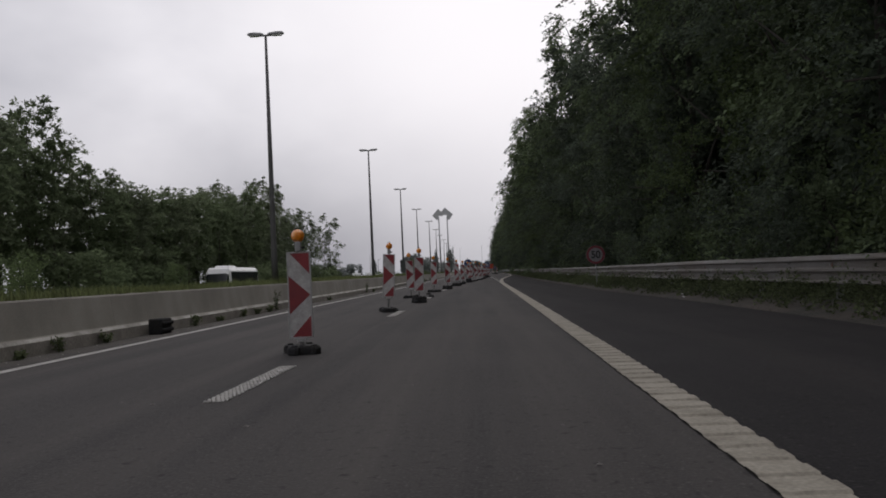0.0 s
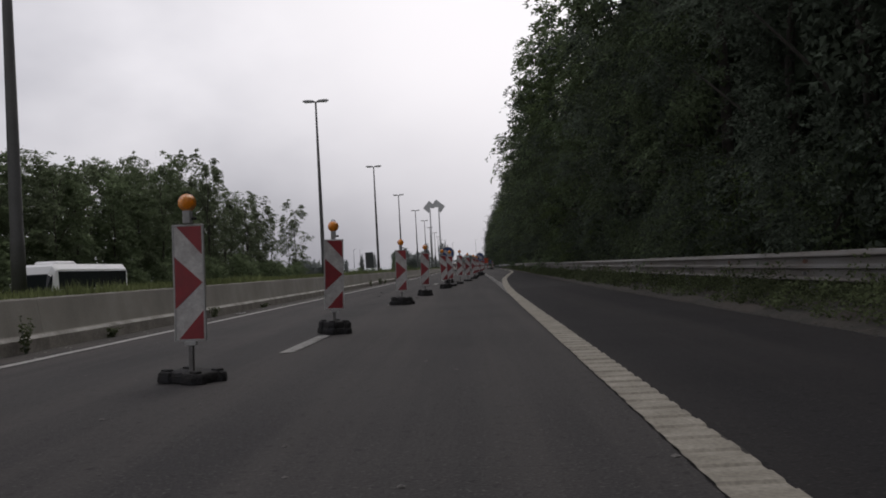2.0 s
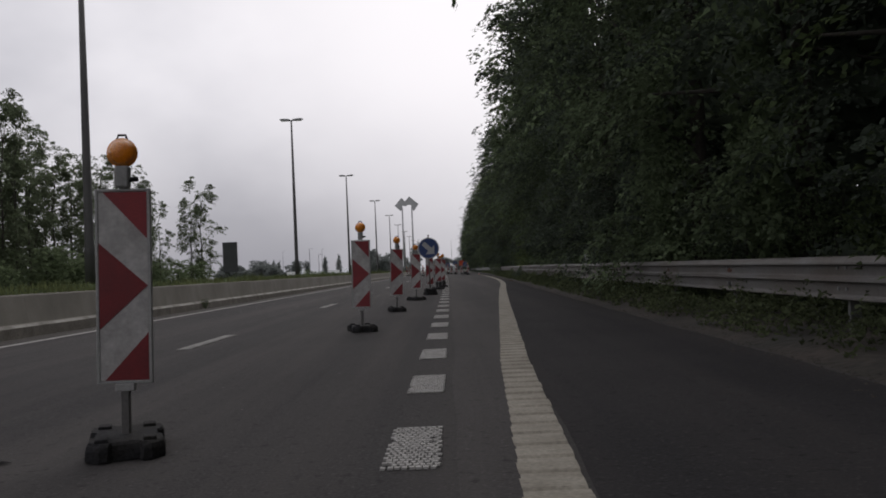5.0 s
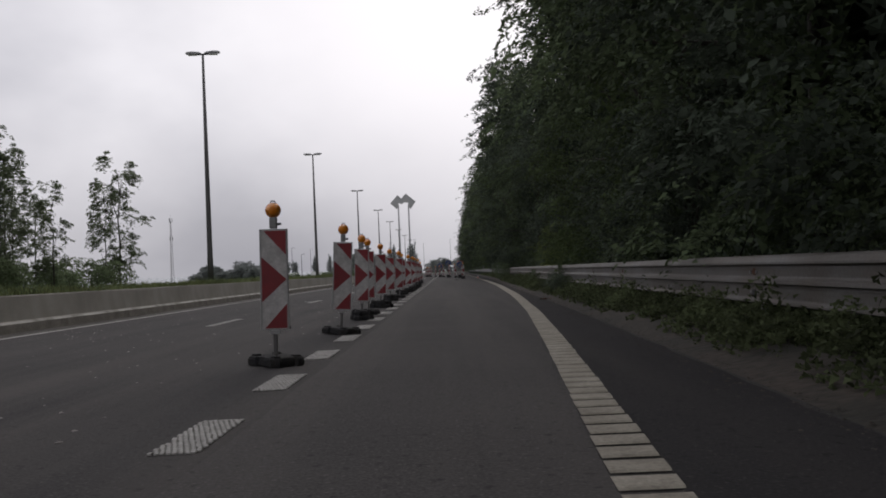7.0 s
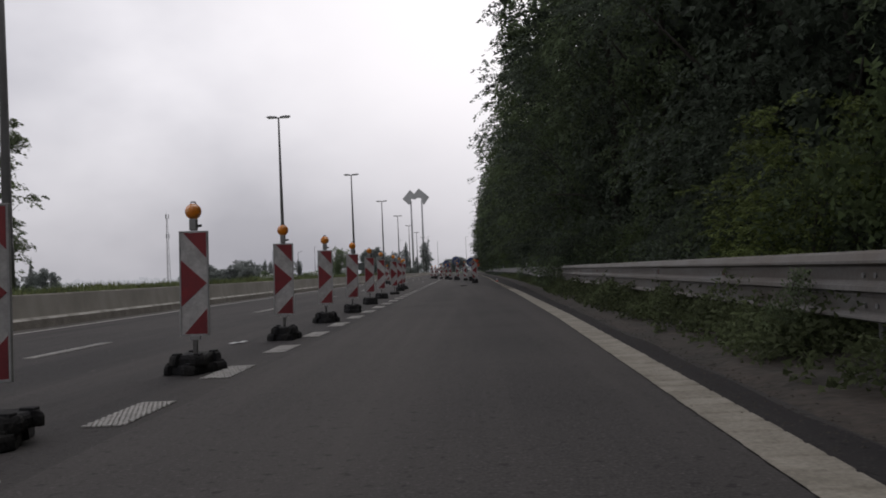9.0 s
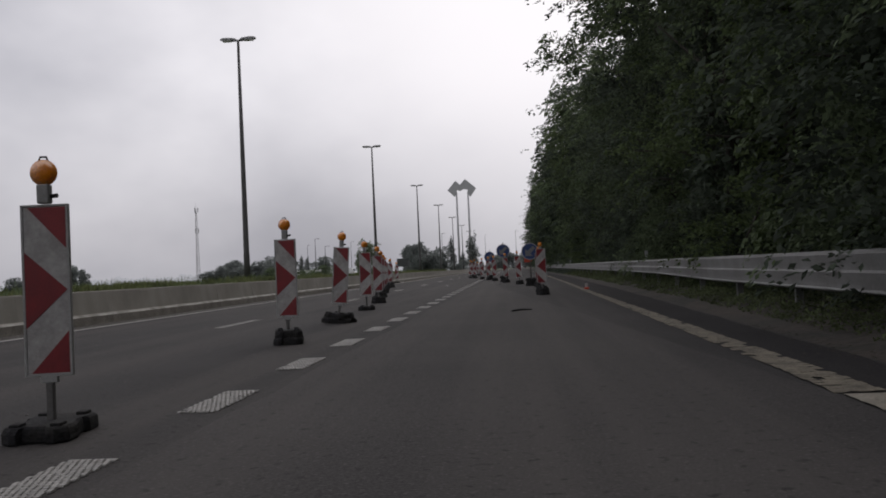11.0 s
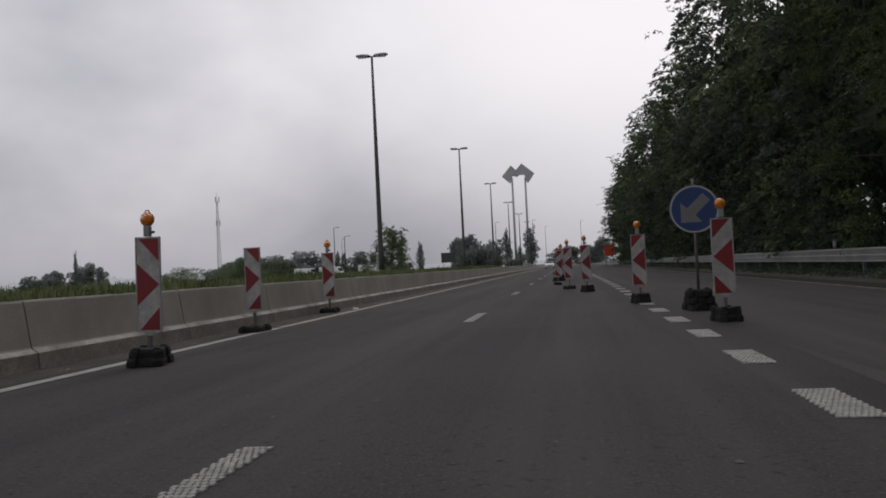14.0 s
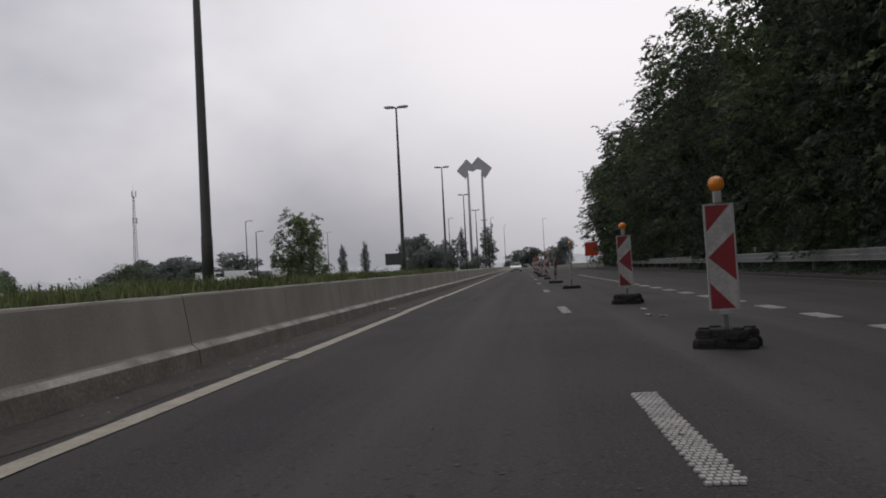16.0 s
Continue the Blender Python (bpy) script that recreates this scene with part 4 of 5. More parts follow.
def crown_points(rs, lobes, per_unit, shell=0.55):
    out = []
    for c, r in lobes:
        c, r = np.array(c), np.array(r)
        area = (r[0] * r[1] + r[0] * r[2] + r[1] * r[2]) * 4.2
        n = int(area * per_unit)
        d = rs.normal(size=(n, 3))
        d /= np.linalg.norm(d, axis=1)[:, None]
        rad = (shell + (1 - shell) * rs.uniform(0, 1, size=(n, 1)) ** 0.5) * (1 + 0.10 * rs.normal(size=(n, 1)))
        lump = 1 + 0.16 * np.sin(d[:, :1] * 7 + c[0]) * np.sin(d[:, 1:2] * 6 + c[1]) * np.cos(d[:, 2:] * 8 + c[2])
        out.append(c + d * r * rad * lump)
    return np.concatenate(out)


def tree_parts(seed, height, spread, lobes_n, low, per_unit, leaf, material, trunk_r=0.2):
    """Trunk with limbs and a crown of leaf clusters gathered in uneven lobes."""
    rs = np.random.RandomState(seed)
    lobes = []
    for i in range(lobes_n):
        f = (i + 0.5) / lobes_n
        z = low + (height - low) * f
        width = spread * (0.32 + 1.0 * math.sin(math.pi * min(1, 0.08 + 0.84 * f))) * 0.6
        th = rs.uniform(0, 2 * math.pi)
        off = width * rs.uniform(0.3, 0.85)
        rr = width * rs.uniform(0.42, 0.68)
        z = min(z, height - rr * 0.6)
        lobes.append(((off * math.cos(th), off * math.sin(th), z), (rr, rr, rr * rs.uniform(0.6, 0.85))))
    lobes.append(((0, 0, (low + height) / 2), (spread * 0.42, spread * 0.42, (height - low) * 0.45)))
    pts = crown_points(rs, lobes, per_unit)
    v, idx = leaf_cloud(pts[pts[:, 2] > 0.1], leaf, rs)
    crown = quads("crown", v, idx, material)
    return trunk_mesh(rs, height, trunk_r, [c for c, _ in lobes[:12]]), crown


def trunk_mesh(rs, height, trunk_r, ends, tx=0.0):
    """A leaning, tapered trunk with limbs that reach for the given ends."""
    tv, tf = [], []
    path = [(tx, 0, -0.3)]
    for k in range(1, 6):
        path.append((tx + rs.uniform(-0.2, 0.2) * k * 0.4, rs.uniform(-0.2, 0.2) * k * 0.4, height * 0.85 * k / 5))
    v, f = tube(path, [trunk_r * (1 - 0.16 * k) for k in range(6)], 8)
    tv += v
    tf += f
    for c in ends:
        k = min(5, max(1, int(c[2] / (height * 0.85) * 5 - 0.6)))
        p = Vector(path[k])
        q = Vector(c)
        v, f = tube([p, p.lerp(q, 0.5) + Vector((0, 0, 0.3)), q], [trunk_r * 0.35, trunk_r * 0.22, trunk_r * 0.08], 5)
        o = len(tv)
        tv += v
        tf += [tuple(a + o for a in g) for g in f]
    return raw("trunk", tv, tf, BARK, smooth=True)


def leaf_spray(points, axis, side, size, rs, plain=False):
    """Flat, pointed leaves that lie along a twig: four corners each, folded a little at the rib, or three where they are plain."""
    n = len(points)
    a = axis + rs.normal(size=(n, 3)) * 0.33
    a /= np.linalg.norm(a, axis=1)[:, None]
    b = side + rs.normal(size=(n, 3)) * 0.42
    b -= a * np.sum(a * b, axis=1)[:, None]
    b /= np.linalg.norm(b, axis=1)[:, None]
    s = size * rs.uniform(0.6, 1.3, size=(n, 1))
    w = s * rs.uniform(0.24, 0.36, size=(n, 1))
    c = np.cross(a, b) * s * 0.10
    if plain:
        v = np.stack([points - a * s * 0.45 + b * w * 0.9, points + a * s * 0.55 + c, points - a * s * 0.2 - b * w * 1.1 - c], 1)
    else:
        v = np.stack([points - a * s * 0.5, points + b * w + c, points + a * s * 0.5, points - b * w + c], 1)
    return v.reshape(-1, 3)


def bough_tree(seed, height, low, spread, limbs, boughs, per, leaf, material, trunk_r=0.2, droop=1.0, facing=None, core=0, bough_len=1.2, fill=0.97, plain=False, loose=0.24):
    """Limbs that end in gatherings of drooping, leafy boughs with dark gaps between them.
    limbs: (count, from height, to height, leaves as a share of per, leaf size factor), band by band; facing: the middle and half width, in radians, of the side that carries leaves."""
    rs = np.random.RandomState(seed)
    verts, far_verts, ends = [], [], []
    mid, half = facing or (0.0, math.pi)
    for count, z_lo, z_hi, share, grow in limbs:
        for i in range(count):
            z = z_lo + (z_hi - z_lo) * (i + rs.uniform(0.1, 0.9)) / count
            f = min(1.0, max(0.0, (z - low) / (height - low)))
            width = spread * (0.32 + math.sin(math.pi * min(1.0, 0.08 + 0.84 * f))) * 0.6
            th = mid + half * rs.uniform(-1, 1)
            R = width * rs.uniform(0.45, 1.0) * fill
            end = np.array((R * math.cos(th), R * math.sin(th), z))
            ends.append(tuple(end))
            root = np.array((0.25 * end[0], 0.25 * end[1], z - 0.25 * R))
            for j in range(boughs):
                u = rs.uniform(0.55, 1.0)
                base = root + (end - root) * u + rs.normal(size=3) * (0.30, 0.30, 0.38) * bough_len
                az, el = th + rs.normal() * 0.75, rs.normal() * 0.30 + 0.12
                d = np.array((math.cos(az) * math.cos(el), math.sin(az) * math.cos(el), math.sin(el)))
                side = np.array((-math.sin(az), math.cos(az), 0.0))
                L = bough_len * rs.uniform(0.55, 1.25)
                n = max(4, int(per * share * rs.uniform(0.7, 1.3)))
                t = rs.uniform(0.02, 1.0, n) ** 0.75
                off = rs.normal(size=n) * loose * L * (1.05 - 0.6 * t)
                p = base + d * (t * L)[:, None] + side * off[:, None]
                p[:, 2] += -0.42 * droop * L * t ** 2 - 0.35 * droop * np.abs(off) + rs.normal(size=n) * 0.21 * loose * bough_len
                axis = d * 0.8 + side * np.sign(off)[:, None] * 0.55
                axis[:, 2] -= 0.35 * droop * (0.4 + t)
                keep = p[:, 2] > 0.1
                coarse = plain or grow > 1.0
                (far_verts if coarse else verts).append(leaf_spray(p[keep], axis[keep], np.tile(side, (keep.sum(), 1)), leaf * grow, rs, coarse))
    if core:
        z = rs.uniform(0.3, height - 1.5, core)
        f = np.clip((z - low) / (height - low), 0, 1)
        r_ = spread * (0.32 + np.sin(np.pi * np.minimum(1, 0.08 + 0.84 * f))) * 0.6 * rs.uniform(0.06, 0.30, core) * fill
        th = mid + (half + 0.5) * rs.uniform(-1, 1, core)
        p = np.stack([r_ * np.cos(th), r_ * np.sin(th), z], 1)
        far_verts.append(leaf_spray(p, rs.normal(size=(core, 3)), rs.normal(size=(core, 3)), 0.25 * spread / 5.8, rs, True))
    tri = np.concatenate(far_verts) if far_verts else np.empty((0, 3))
    quad = np.concatenate(verts) if verts else np.empty((0, 3))
    crown = quads("crown", np.concatenate([tri, quad]), np.arange(len(tri)).reshape(-1, 3), material, len(tri) + np.arange(len(quad)).reshape(-1, 4))
    return trunk_mesh(rs, height, trunk_r, [tuple(0.7 * c for c in e[:2]) + (e[2] - 0.5,) for e in ends[::4]], 0.6 if facing else 0.0), crown


def tree(name, parts, x, y, rz, scale, label, group, category="tree", z=None):
    root = new(name)
    root.matrix_world = place(x, y, (ground_height(x, y) if z is None else z), rz) @ Matrix.Diagonal((scale[0], scale[0], scale[1], 1))
    part("trunk", parts[0], None, root)
    part("crown", parts[1], None, root)
    return tagged(root, label, category, group)


rs = np.random.RandomState(77)
NEAR_LIMBS = ((11, 0.8, 9.5, 1.0, 1.0), (10, 9.0, 17.2, 0.65, 1.75))
FAR_LIMBS = ((12, 0.8, 9.0, 0.6, 1.7), (20, 8.0, 17.4, 0.6, 1.7))
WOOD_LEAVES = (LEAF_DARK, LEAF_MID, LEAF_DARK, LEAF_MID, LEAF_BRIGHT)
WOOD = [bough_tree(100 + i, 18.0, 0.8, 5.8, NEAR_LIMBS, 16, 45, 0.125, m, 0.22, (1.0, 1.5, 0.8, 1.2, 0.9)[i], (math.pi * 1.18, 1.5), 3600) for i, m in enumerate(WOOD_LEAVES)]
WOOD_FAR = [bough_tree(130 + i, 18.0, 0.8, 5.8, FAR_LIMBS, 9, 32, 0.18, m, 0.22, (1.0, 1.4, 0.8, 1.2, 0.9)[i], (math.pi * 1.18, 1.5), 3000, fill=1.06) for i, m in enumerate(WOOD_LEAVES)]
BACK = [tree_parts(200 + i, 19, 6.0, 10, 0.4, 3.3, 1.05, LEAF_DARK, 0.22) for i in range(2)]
FRESH = bough_tree(320, 4.4, 0.3, 2.5, ((26, 0.7, 4.3, 1.0, 1.0),), 8, 42, 0.10, LEAF_FRESH, 0.05, 0.8, core=700, bough_len=0.8, loose=0.2)
SHRUB = [tree_parts(300 + i, 2.6, 1.7, 7, 0.2, 58, 0.106, m, 0.04) for i, m in enumerate((LEAF_MID, LEAF_BRIGHT, LEAF_DARK))]

# trees before y = 2 are unseen, added to block sky light
y, k = -56.0, 0
while y < 420:
    xr = interp(RAIL, y)
    s = rs.uniform(0.85, 1.15)
    tree("roadside_tree", (WOOD if 4 < y < 262 else WOOD_FAR)[(0, 1, 2, 3, 0, 1, 4, 2, 3, 1, 0)[k % 11]], xr + WOOD_OFF + interp(WOOD_DX, y) + rs.uniform(-0.6, 1.0), y, rs.uniform(-28, 28), (s * 0.95, s * interp(WOOD_H, y)), "tall dense dark green deciduous tree at the wood's edge", "trees of the roadside wood")
    y += rs.uniform(4.2, 6.4)
    k += 1
y, k = -56.0, 0
while y < 430:
    xr = interp(RAIL, y)
    s = rs.uniform(0.9, 1.15)
    tree("woodland_tree", BACK[k % 2], xr + WOOD_OFF + 5.5 + rs.uniform(-1, 1.5), y, rs.uniform(0, 360), (s, s * interp(WOOD_H, y)), "dark green tree deeper in the wood", "trees of the roadside wood")
    y += rs.uniform(4.6, 6)
    k += 1
y, k = -30.0, 0
while y < 230:
    tree("woodland_tree", BACK[k % 2], interp(RAIL, y) + WOOD_OFF + 10.5 + rs.uniform(-1, 2), y, rs.uniform(0, 360), (1.15, 0.98), "dark green tree deeper in the wood", "trees of the roadside wood")
    y += rs.uniform(6, 8)
    k += 1
y, k = 6.0, 0
while y < 400:
    xr = interp(RAIL, y)
    s = rs.uniform(0.7, 1.25)
    tree("shrub", SHRUB[(0, 2, 0, 2, 1, 0, 2)[k % 7]], xr + (1.7 if y < 186 else 3.3) + rs.uniform(0, 0.9), y, rs.uniform(0, 360), (s, s * rs.uniform(0.8, 1.3)), "leafy green shrub behind the guard rail", "shrubs at the wood's edge", "shrub")
    y += rs.uniform(2.0, 3.6)
    k += 1
# shrubs that grow through and in front of the rail, and fresh green ones behind it
for x, y, s, h, k in ((6.15, 140.4, 0.34, 0.22, 2), (6.3, 141.5, 0.3, 0.24, 2), (6.55, 142.4, 0.2, 0.36, 0), (6.5, 144.6, 0.26, 0.27, 2), (6.75, 153.2, 0.2, 0.3, 0), (7.2, 179.0, 0.75, 0.75, 2), (7.0, 176.5, 0.5, 0.5, 0), 
                      (9.7, 205.5, 0.5, 0.42, 0), (9.6, 208.0, 0.4, 0.40, 1), (9.0, 131.0, 0.8, 1.2, 0)):
    tree("shrub", SHRUB[k], x, y, 40 * k + y, (s, h), "leafy green shrub growing through the guard rail" if x < 7.5 else "fresh bright green shrub behind the guard rail", "shrubs at the wood's edge", "shrub")
for x, y, s, h in ((8.7, 157.4, 0.75, 0.68), (9.0, 159.6, 0.6, 0.5)):
    tree("shrub", FRESH, x, y, 57 * y, (s, h), "fresh bright green shrub with spreading boughs behind the guard rail", "shrubs at the wood's edge", "shrub")


# ---------------------------------------------------------------- weeds and grass
def weeds(name, x_lo, x_hi, y0, y1, count, height, size, material, label, seed, clump=0.8, bare=0.0):
    """Leaves gathered in tufts, with bare ground between them."""
    r = np.random.RandomState(seed)
    pts = []
    while len(pts) < count:
        y = r.uniform(y0, y1)
        a, b = x_lo(y), x_hi(y)
        x = a + (b - a) * r.uniform(0, 1)
        n = noise.noise(Vector((x * clump, y * clump, seed))) * 0.5 + 0.5
        fine_n = noise.noise(Vector((x * clump * 3.1, y * clump * 3.1, seed + 9))) * 0.5 + 0.5
        rise = min(1.0, 0.25 + (x - a) * 0.9)
        if n * 0.6 + fine_n * 0.4 < bare + 0.12 * (1 - rise):
            continue
        top = height * min(1.0, 0.10 + 2.2 * max(0.0, n - 0.3) * fine_n * 1.6) * rise
        pts.append((x + bend(y), y, ground_height(x, y) + top * r.uniform(0.0, 1.0) ** 0.8))
    v, idx = leaf_cloud(np.array(pts), size, r)
    return tagged(new(name, quads(name, v, idx, material)), label, "weeds", kind="stuff")


weeds("verge_weeds", lambda y: interp(EDGE, y) + 0.28, lambda y: interp(RAIL, y) + 1.2, 2, 180, 160000, 0.85, 0.068, LEAF_WEED, "low green weeds and nettles in tufts under the guard rail", 31, 1.1, 0.43)
weeds("verge_weeds", lambda y: interp(EDGE, y) + 0.45, lambda y: interp(RAIL, y) + 0.9, 178, 256, 42000, 0.5, 0.06, LEAF_WEED, "low green weeds under the far guard rail", 32, 0.8, 0.30)
weeds("verge_weeds", lambda y: interp(EDGE, y) + 0.5, lambda y: interp(RAIL, y) + 0.9, 254, 330, 14000, 0.4, 0.11, LEAF_DARK, "low dark weeds under the far guard rail", 37, 0.8, 0.3)
weeds("verge_weeds", lambda y: interp(EDGE, y) + 0.5, lambda y: interp(RAIL, y) + 0.3, 116, 186, 60000, 0.8, 0.07, LEAF_WEED, "fuller green weeds and nettles before the guard rail", 37, 0.8, 0.46)
weeds("undergrowth", lambda y: interp(RAIL, y) + 1.0, lambda y: interp(RAIL, y) + 4.0, 0, 400, 85000, 2.6, 0.17, LEAF_DARK, "dark undergrowth at the foot of the wood", 33, 0.3)


weeds("undergrowth", lambda y: interp(RAIL, y) + 9.0, lambda y: interp(RAIL, y) + 15.0, 0, 430, 14000, 6.5, 1.0, LEAF_DARK, "dark thicket deep inside the wood", 35, 0.15)


weeds("roadside_weeds", lambda y: -13.0, lambda y: -7.5, 95, 330, 60000, 0.45, 0.065, LEAF_MID, "broad-leaved weeds on the bank behind the barrier", 36, 0.5, 0.40)


def grass(name, x0, x1, y0, y1, count, h, seed, material, label):
    r = np.random.RandomState(seed)
    y = r.uniform(y0, y1, count)
    x = x1 + (x0 - x1) * r.uniform(0, 1, count) ** 1.6
    v = np.empty((count, 3, 3))
    for i in range(count):
        n = noise.noise(Vector((x[i] * 0.35, y[i] * 0.22, seed))) * 0.5 + 0.5
        hh = h * (0.3 + 1.1 * n * n) * r.uniform(0.5, 1.2)
        z = ground_height(x[i], y[i]) - 0.03
        th = r.uniform(0, math.pi)
        w = r.uniform(0.012, 0.028) + 0.00012 * (y[i])
        dx, dy = math.cos(th) * w, math.sin(th) * w
        lx, ly = r.uniform(-0.3, 0.3) * hh, r.uniform(-0.3, 0.3) * hh
        bx = x[i] + bend(y[i])
        v[i] = ((bx - dx, y[i] - dy, z), (bx + dx, y[i] + dy, z), (bx + lx, y[i] + ly, z + hh))
    return tagged(new(name, quads(name, v.reshape(-1, 3), np.arange(count * 3).reshape(count, 3), material)), label, "grass", kind="stuff")


grass("roadside_grass", -15.0, -7.3, 5, 330, 110000, 0.48, 41, GRASS_BLADE, "tall uncut grass on the bank behind the barrier")
grass("meadow_grass", -45.0, -15.0, 20, 420, 30000, 0.6, 42, GRASS_BLADE, "rough meadow grass beyond the lamps")

# ---------------------------------------------------------------- trees beyond the barrier
LEFT = [bough_tree(400 + i, 13.5, 3.0, 4.4, ((26, 3.0, 13.0, 1.0, 1.0),), 9, 27, 0.36, (LEAF_BELT, LEAF_BELT, LEAF_WILLOW)[i], 0.17, 0.55, None, 1500, 1.15, plain=True, loose=0.40) for i in range(3)]
AIRY = [bough_tree(500 + i, 16.0, 2.6, 3.7, ((28, 2.6, 15.6, 1.0, 1.0),), 8, 28, 0.29, LEAF_WILLOW, 0.13, 1.2, None, 0, 1.0, plain=True, loose=0.38) for i in range(2)]
r2 = np.random.RandomState(9)
BELT_SHRUB = tree_parts(330, 2.6, 1.9, 7, 0.1, 22, 0.22, LEAF_BELT, 0.04)
BANK_SHRUB = tree_parts(331, 2.6, 1.9, 7, 0.1, 70, 0.12, LEAF_MID, 0.04)
LEFT_H = [(40, 1.15), (66, 1.18), (72, 1.32), (78, 1.30), (84, 1.14), (86, 1.12), (97, 0.93), (120, 0.95), (135, 1.18), (150, 1.28), (175, 1.10), (200, 0.88)]
y, k = 44.0, 0
while y < 196:
    for row in range(2):
        x = -40.5 - 5.0 * row + r2.uniform(-1.5, 1.5)
        s = r2.uniform(0.88, 1.1)
        tree("field_tree", LEFT[(k + row) % 3] if y < 150 or (row and k % 2 and y < 180) else AIRY[k % 2], x, y + r2.uniform(-1, 1), r2.uniform(0, 360), (s, s * interp(LEFT_H, y)), "green deciduous tree with bare lower trunk in a belt", "trees of the belt beyond the barrier")
    y += r2.uniform(3.6, 5.2)
    k += 1
for x, y, s, h in ((-39.0, 222.0, 1.2, 1.12), (-40.2, 220.5, 0.8, 0.9), (-41.5, 209.0, 0.8, 0.82), (-43.0, 203.0, 0.9, 0.9), (-40.0, 196.0, 0.9, 0.95), (-46.0, 214.0, 0.9, 0.8), (-49.0, 206.0, 1.0, 0.85), (-45.0, 200.0, 0.9, 0.9)):
    tree("birch_tree", AIRY[int(y) % 2], x, y, y * 7, (s, h), "tall airy tree with thin drooping foliage", "trees of the belt beyond the barrier")
y = 46.0
while y < 226:
    s = r2.uniform(1.0, 2.1)
    tree("shrub", BELT_SHRUB, -38.0 - (7.5 if r2.rand() < 0.4 else 0.0) + r2.uniform(-2, 2), y, y * 31, (s * 1.3, s), "dark green shrub under the trees", "shrubs beyond the barrier", "shrub")
    y += r2.uniform(2.2, 3.6)
for x, y, s in ((-17.0, 24.0, 0.7), (-16.2, 29.0, 0.55), (-18.5, 33.0, 0.8), (-19.0, 52.0, 0.7)):
    tree("shrub", SHRUB[1], x, y, y * 13, (s, s * 0.9), "low fresh green shrub in the grass", "shrubs beyond the barrier", "shrub")
for x, y, s, h in ((-15.2, 291.0, 0.5, 0.34), (-17.4, 277.0, 0.75, 0.5), (-18.3, 274.0, 0.8, 0.55), (-19.6, 270.0, 0.8, 0.45), (-20.5, 279.0, 0.9, 0.6), (-23.0, 296.0, 0.7, 0.62), (-25.5, 300.0, 0.9, 0.75), (-28.0, 305.0, 1.0, 0.85), (-30.5, 303.0, 1.1, 1.0), (-27.0, 312.0, 0.9, 0.7), (-33.5, 310.0, 1.2, 1.0), (-24.5, 318.0, 0.7, 0.6), (-37.0, 316.0, 1.2, 0.9), (-31.0, 322.0, 1.0, 0.7), (-34.0, 296.0, 1.1, 0.85)):
    tree("shrub", BANK_SHRUB, x, y, y * 17, (s, h), "low green bush on the bank behind the barrier", "shrubs beyond the barrier", "shrub")
MEADOW_TREE = bough_tree(611, 8.6, 0.2, 4.3, ((46, 0.4, 8.2, 1.0, 1.0),), 9, 30, 0.27, LEAF_BELT, 0.12, 1.3, None, 2600, 1.0, plain=True, loose=0.40)
tree("small_tree", MEADOW_TREE, -26.4, 354.0, 30, (1.0, 1.0), "bushy tree with drooping edges standing in the meadow", "trees beyond the barrier")

# ---------------------------------------------------------------- far things
POPLAR = []
for i in range(2):
    rr_ = np.random.RandomState(700 + i)
    lobes = [((rr_.uniform(-0.6, 0.6), rr_.uniform(-0.6, 0.6), 1.2 + 0.95 * k), (1.65 * math.sin(math.pi * (0.22 + 0.70 * k / 14)) * rr_.uniform(0.75, 1.1),) * 2 + (1.1,)) for k in range(15)]
    v, idx = leaf_cloud(crown_points(rr_, lobes, 12.0), 0.45, rr_)
    POPLAR.append((tube_mesh("trunk", [(0, 0, -0.3), (0.1, 0, 6.0), (0, 0.1, 13.0)], [0.22, 0.16, 0.05], BARK, 7), quads("crown", v, idx, LEAF_FAR_HAZED)))
ROUND = []
for i in range(3):
    rr_ = np.random.RandomState(720 + i)
    lobes = [((rr_.uniform(-3.6, 3.6), rr_.uniform(-2.5, 2.5), rr_.uniform(0.8, 6.8)), (rr_.uniform(1.6, 2.6),) * 2 + (rr_.uniform(1.3, 2.1),)) for _ in range(15)]
    v, idx = leaf_cloud(crown_points(rr_, lobes, 5.0), 0.7, rr_)
    ROUND.append((tube_mesh("trunk", [(0, 0, -0.3), (0.1, 0, 3.0), (0, 0.1, 6.5)], [0.25, 0.18, 0.06], BARK, 7), quads("crown", v, idx, LEAF_FAR_HAZED)))
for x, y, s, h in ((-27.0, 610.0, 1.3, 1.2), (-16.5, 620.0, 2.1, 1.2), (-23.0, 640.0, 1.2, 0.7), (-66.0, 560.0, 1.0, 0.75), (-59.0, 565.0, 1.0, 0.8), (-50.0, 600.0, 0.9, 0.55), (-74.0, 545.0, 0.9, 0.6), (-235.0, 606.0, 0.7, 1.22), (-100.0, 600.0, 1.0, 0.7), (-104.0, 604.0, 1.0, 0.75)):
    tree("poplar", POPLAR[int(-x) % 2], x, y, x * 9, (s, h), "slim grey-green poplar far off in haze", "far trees")
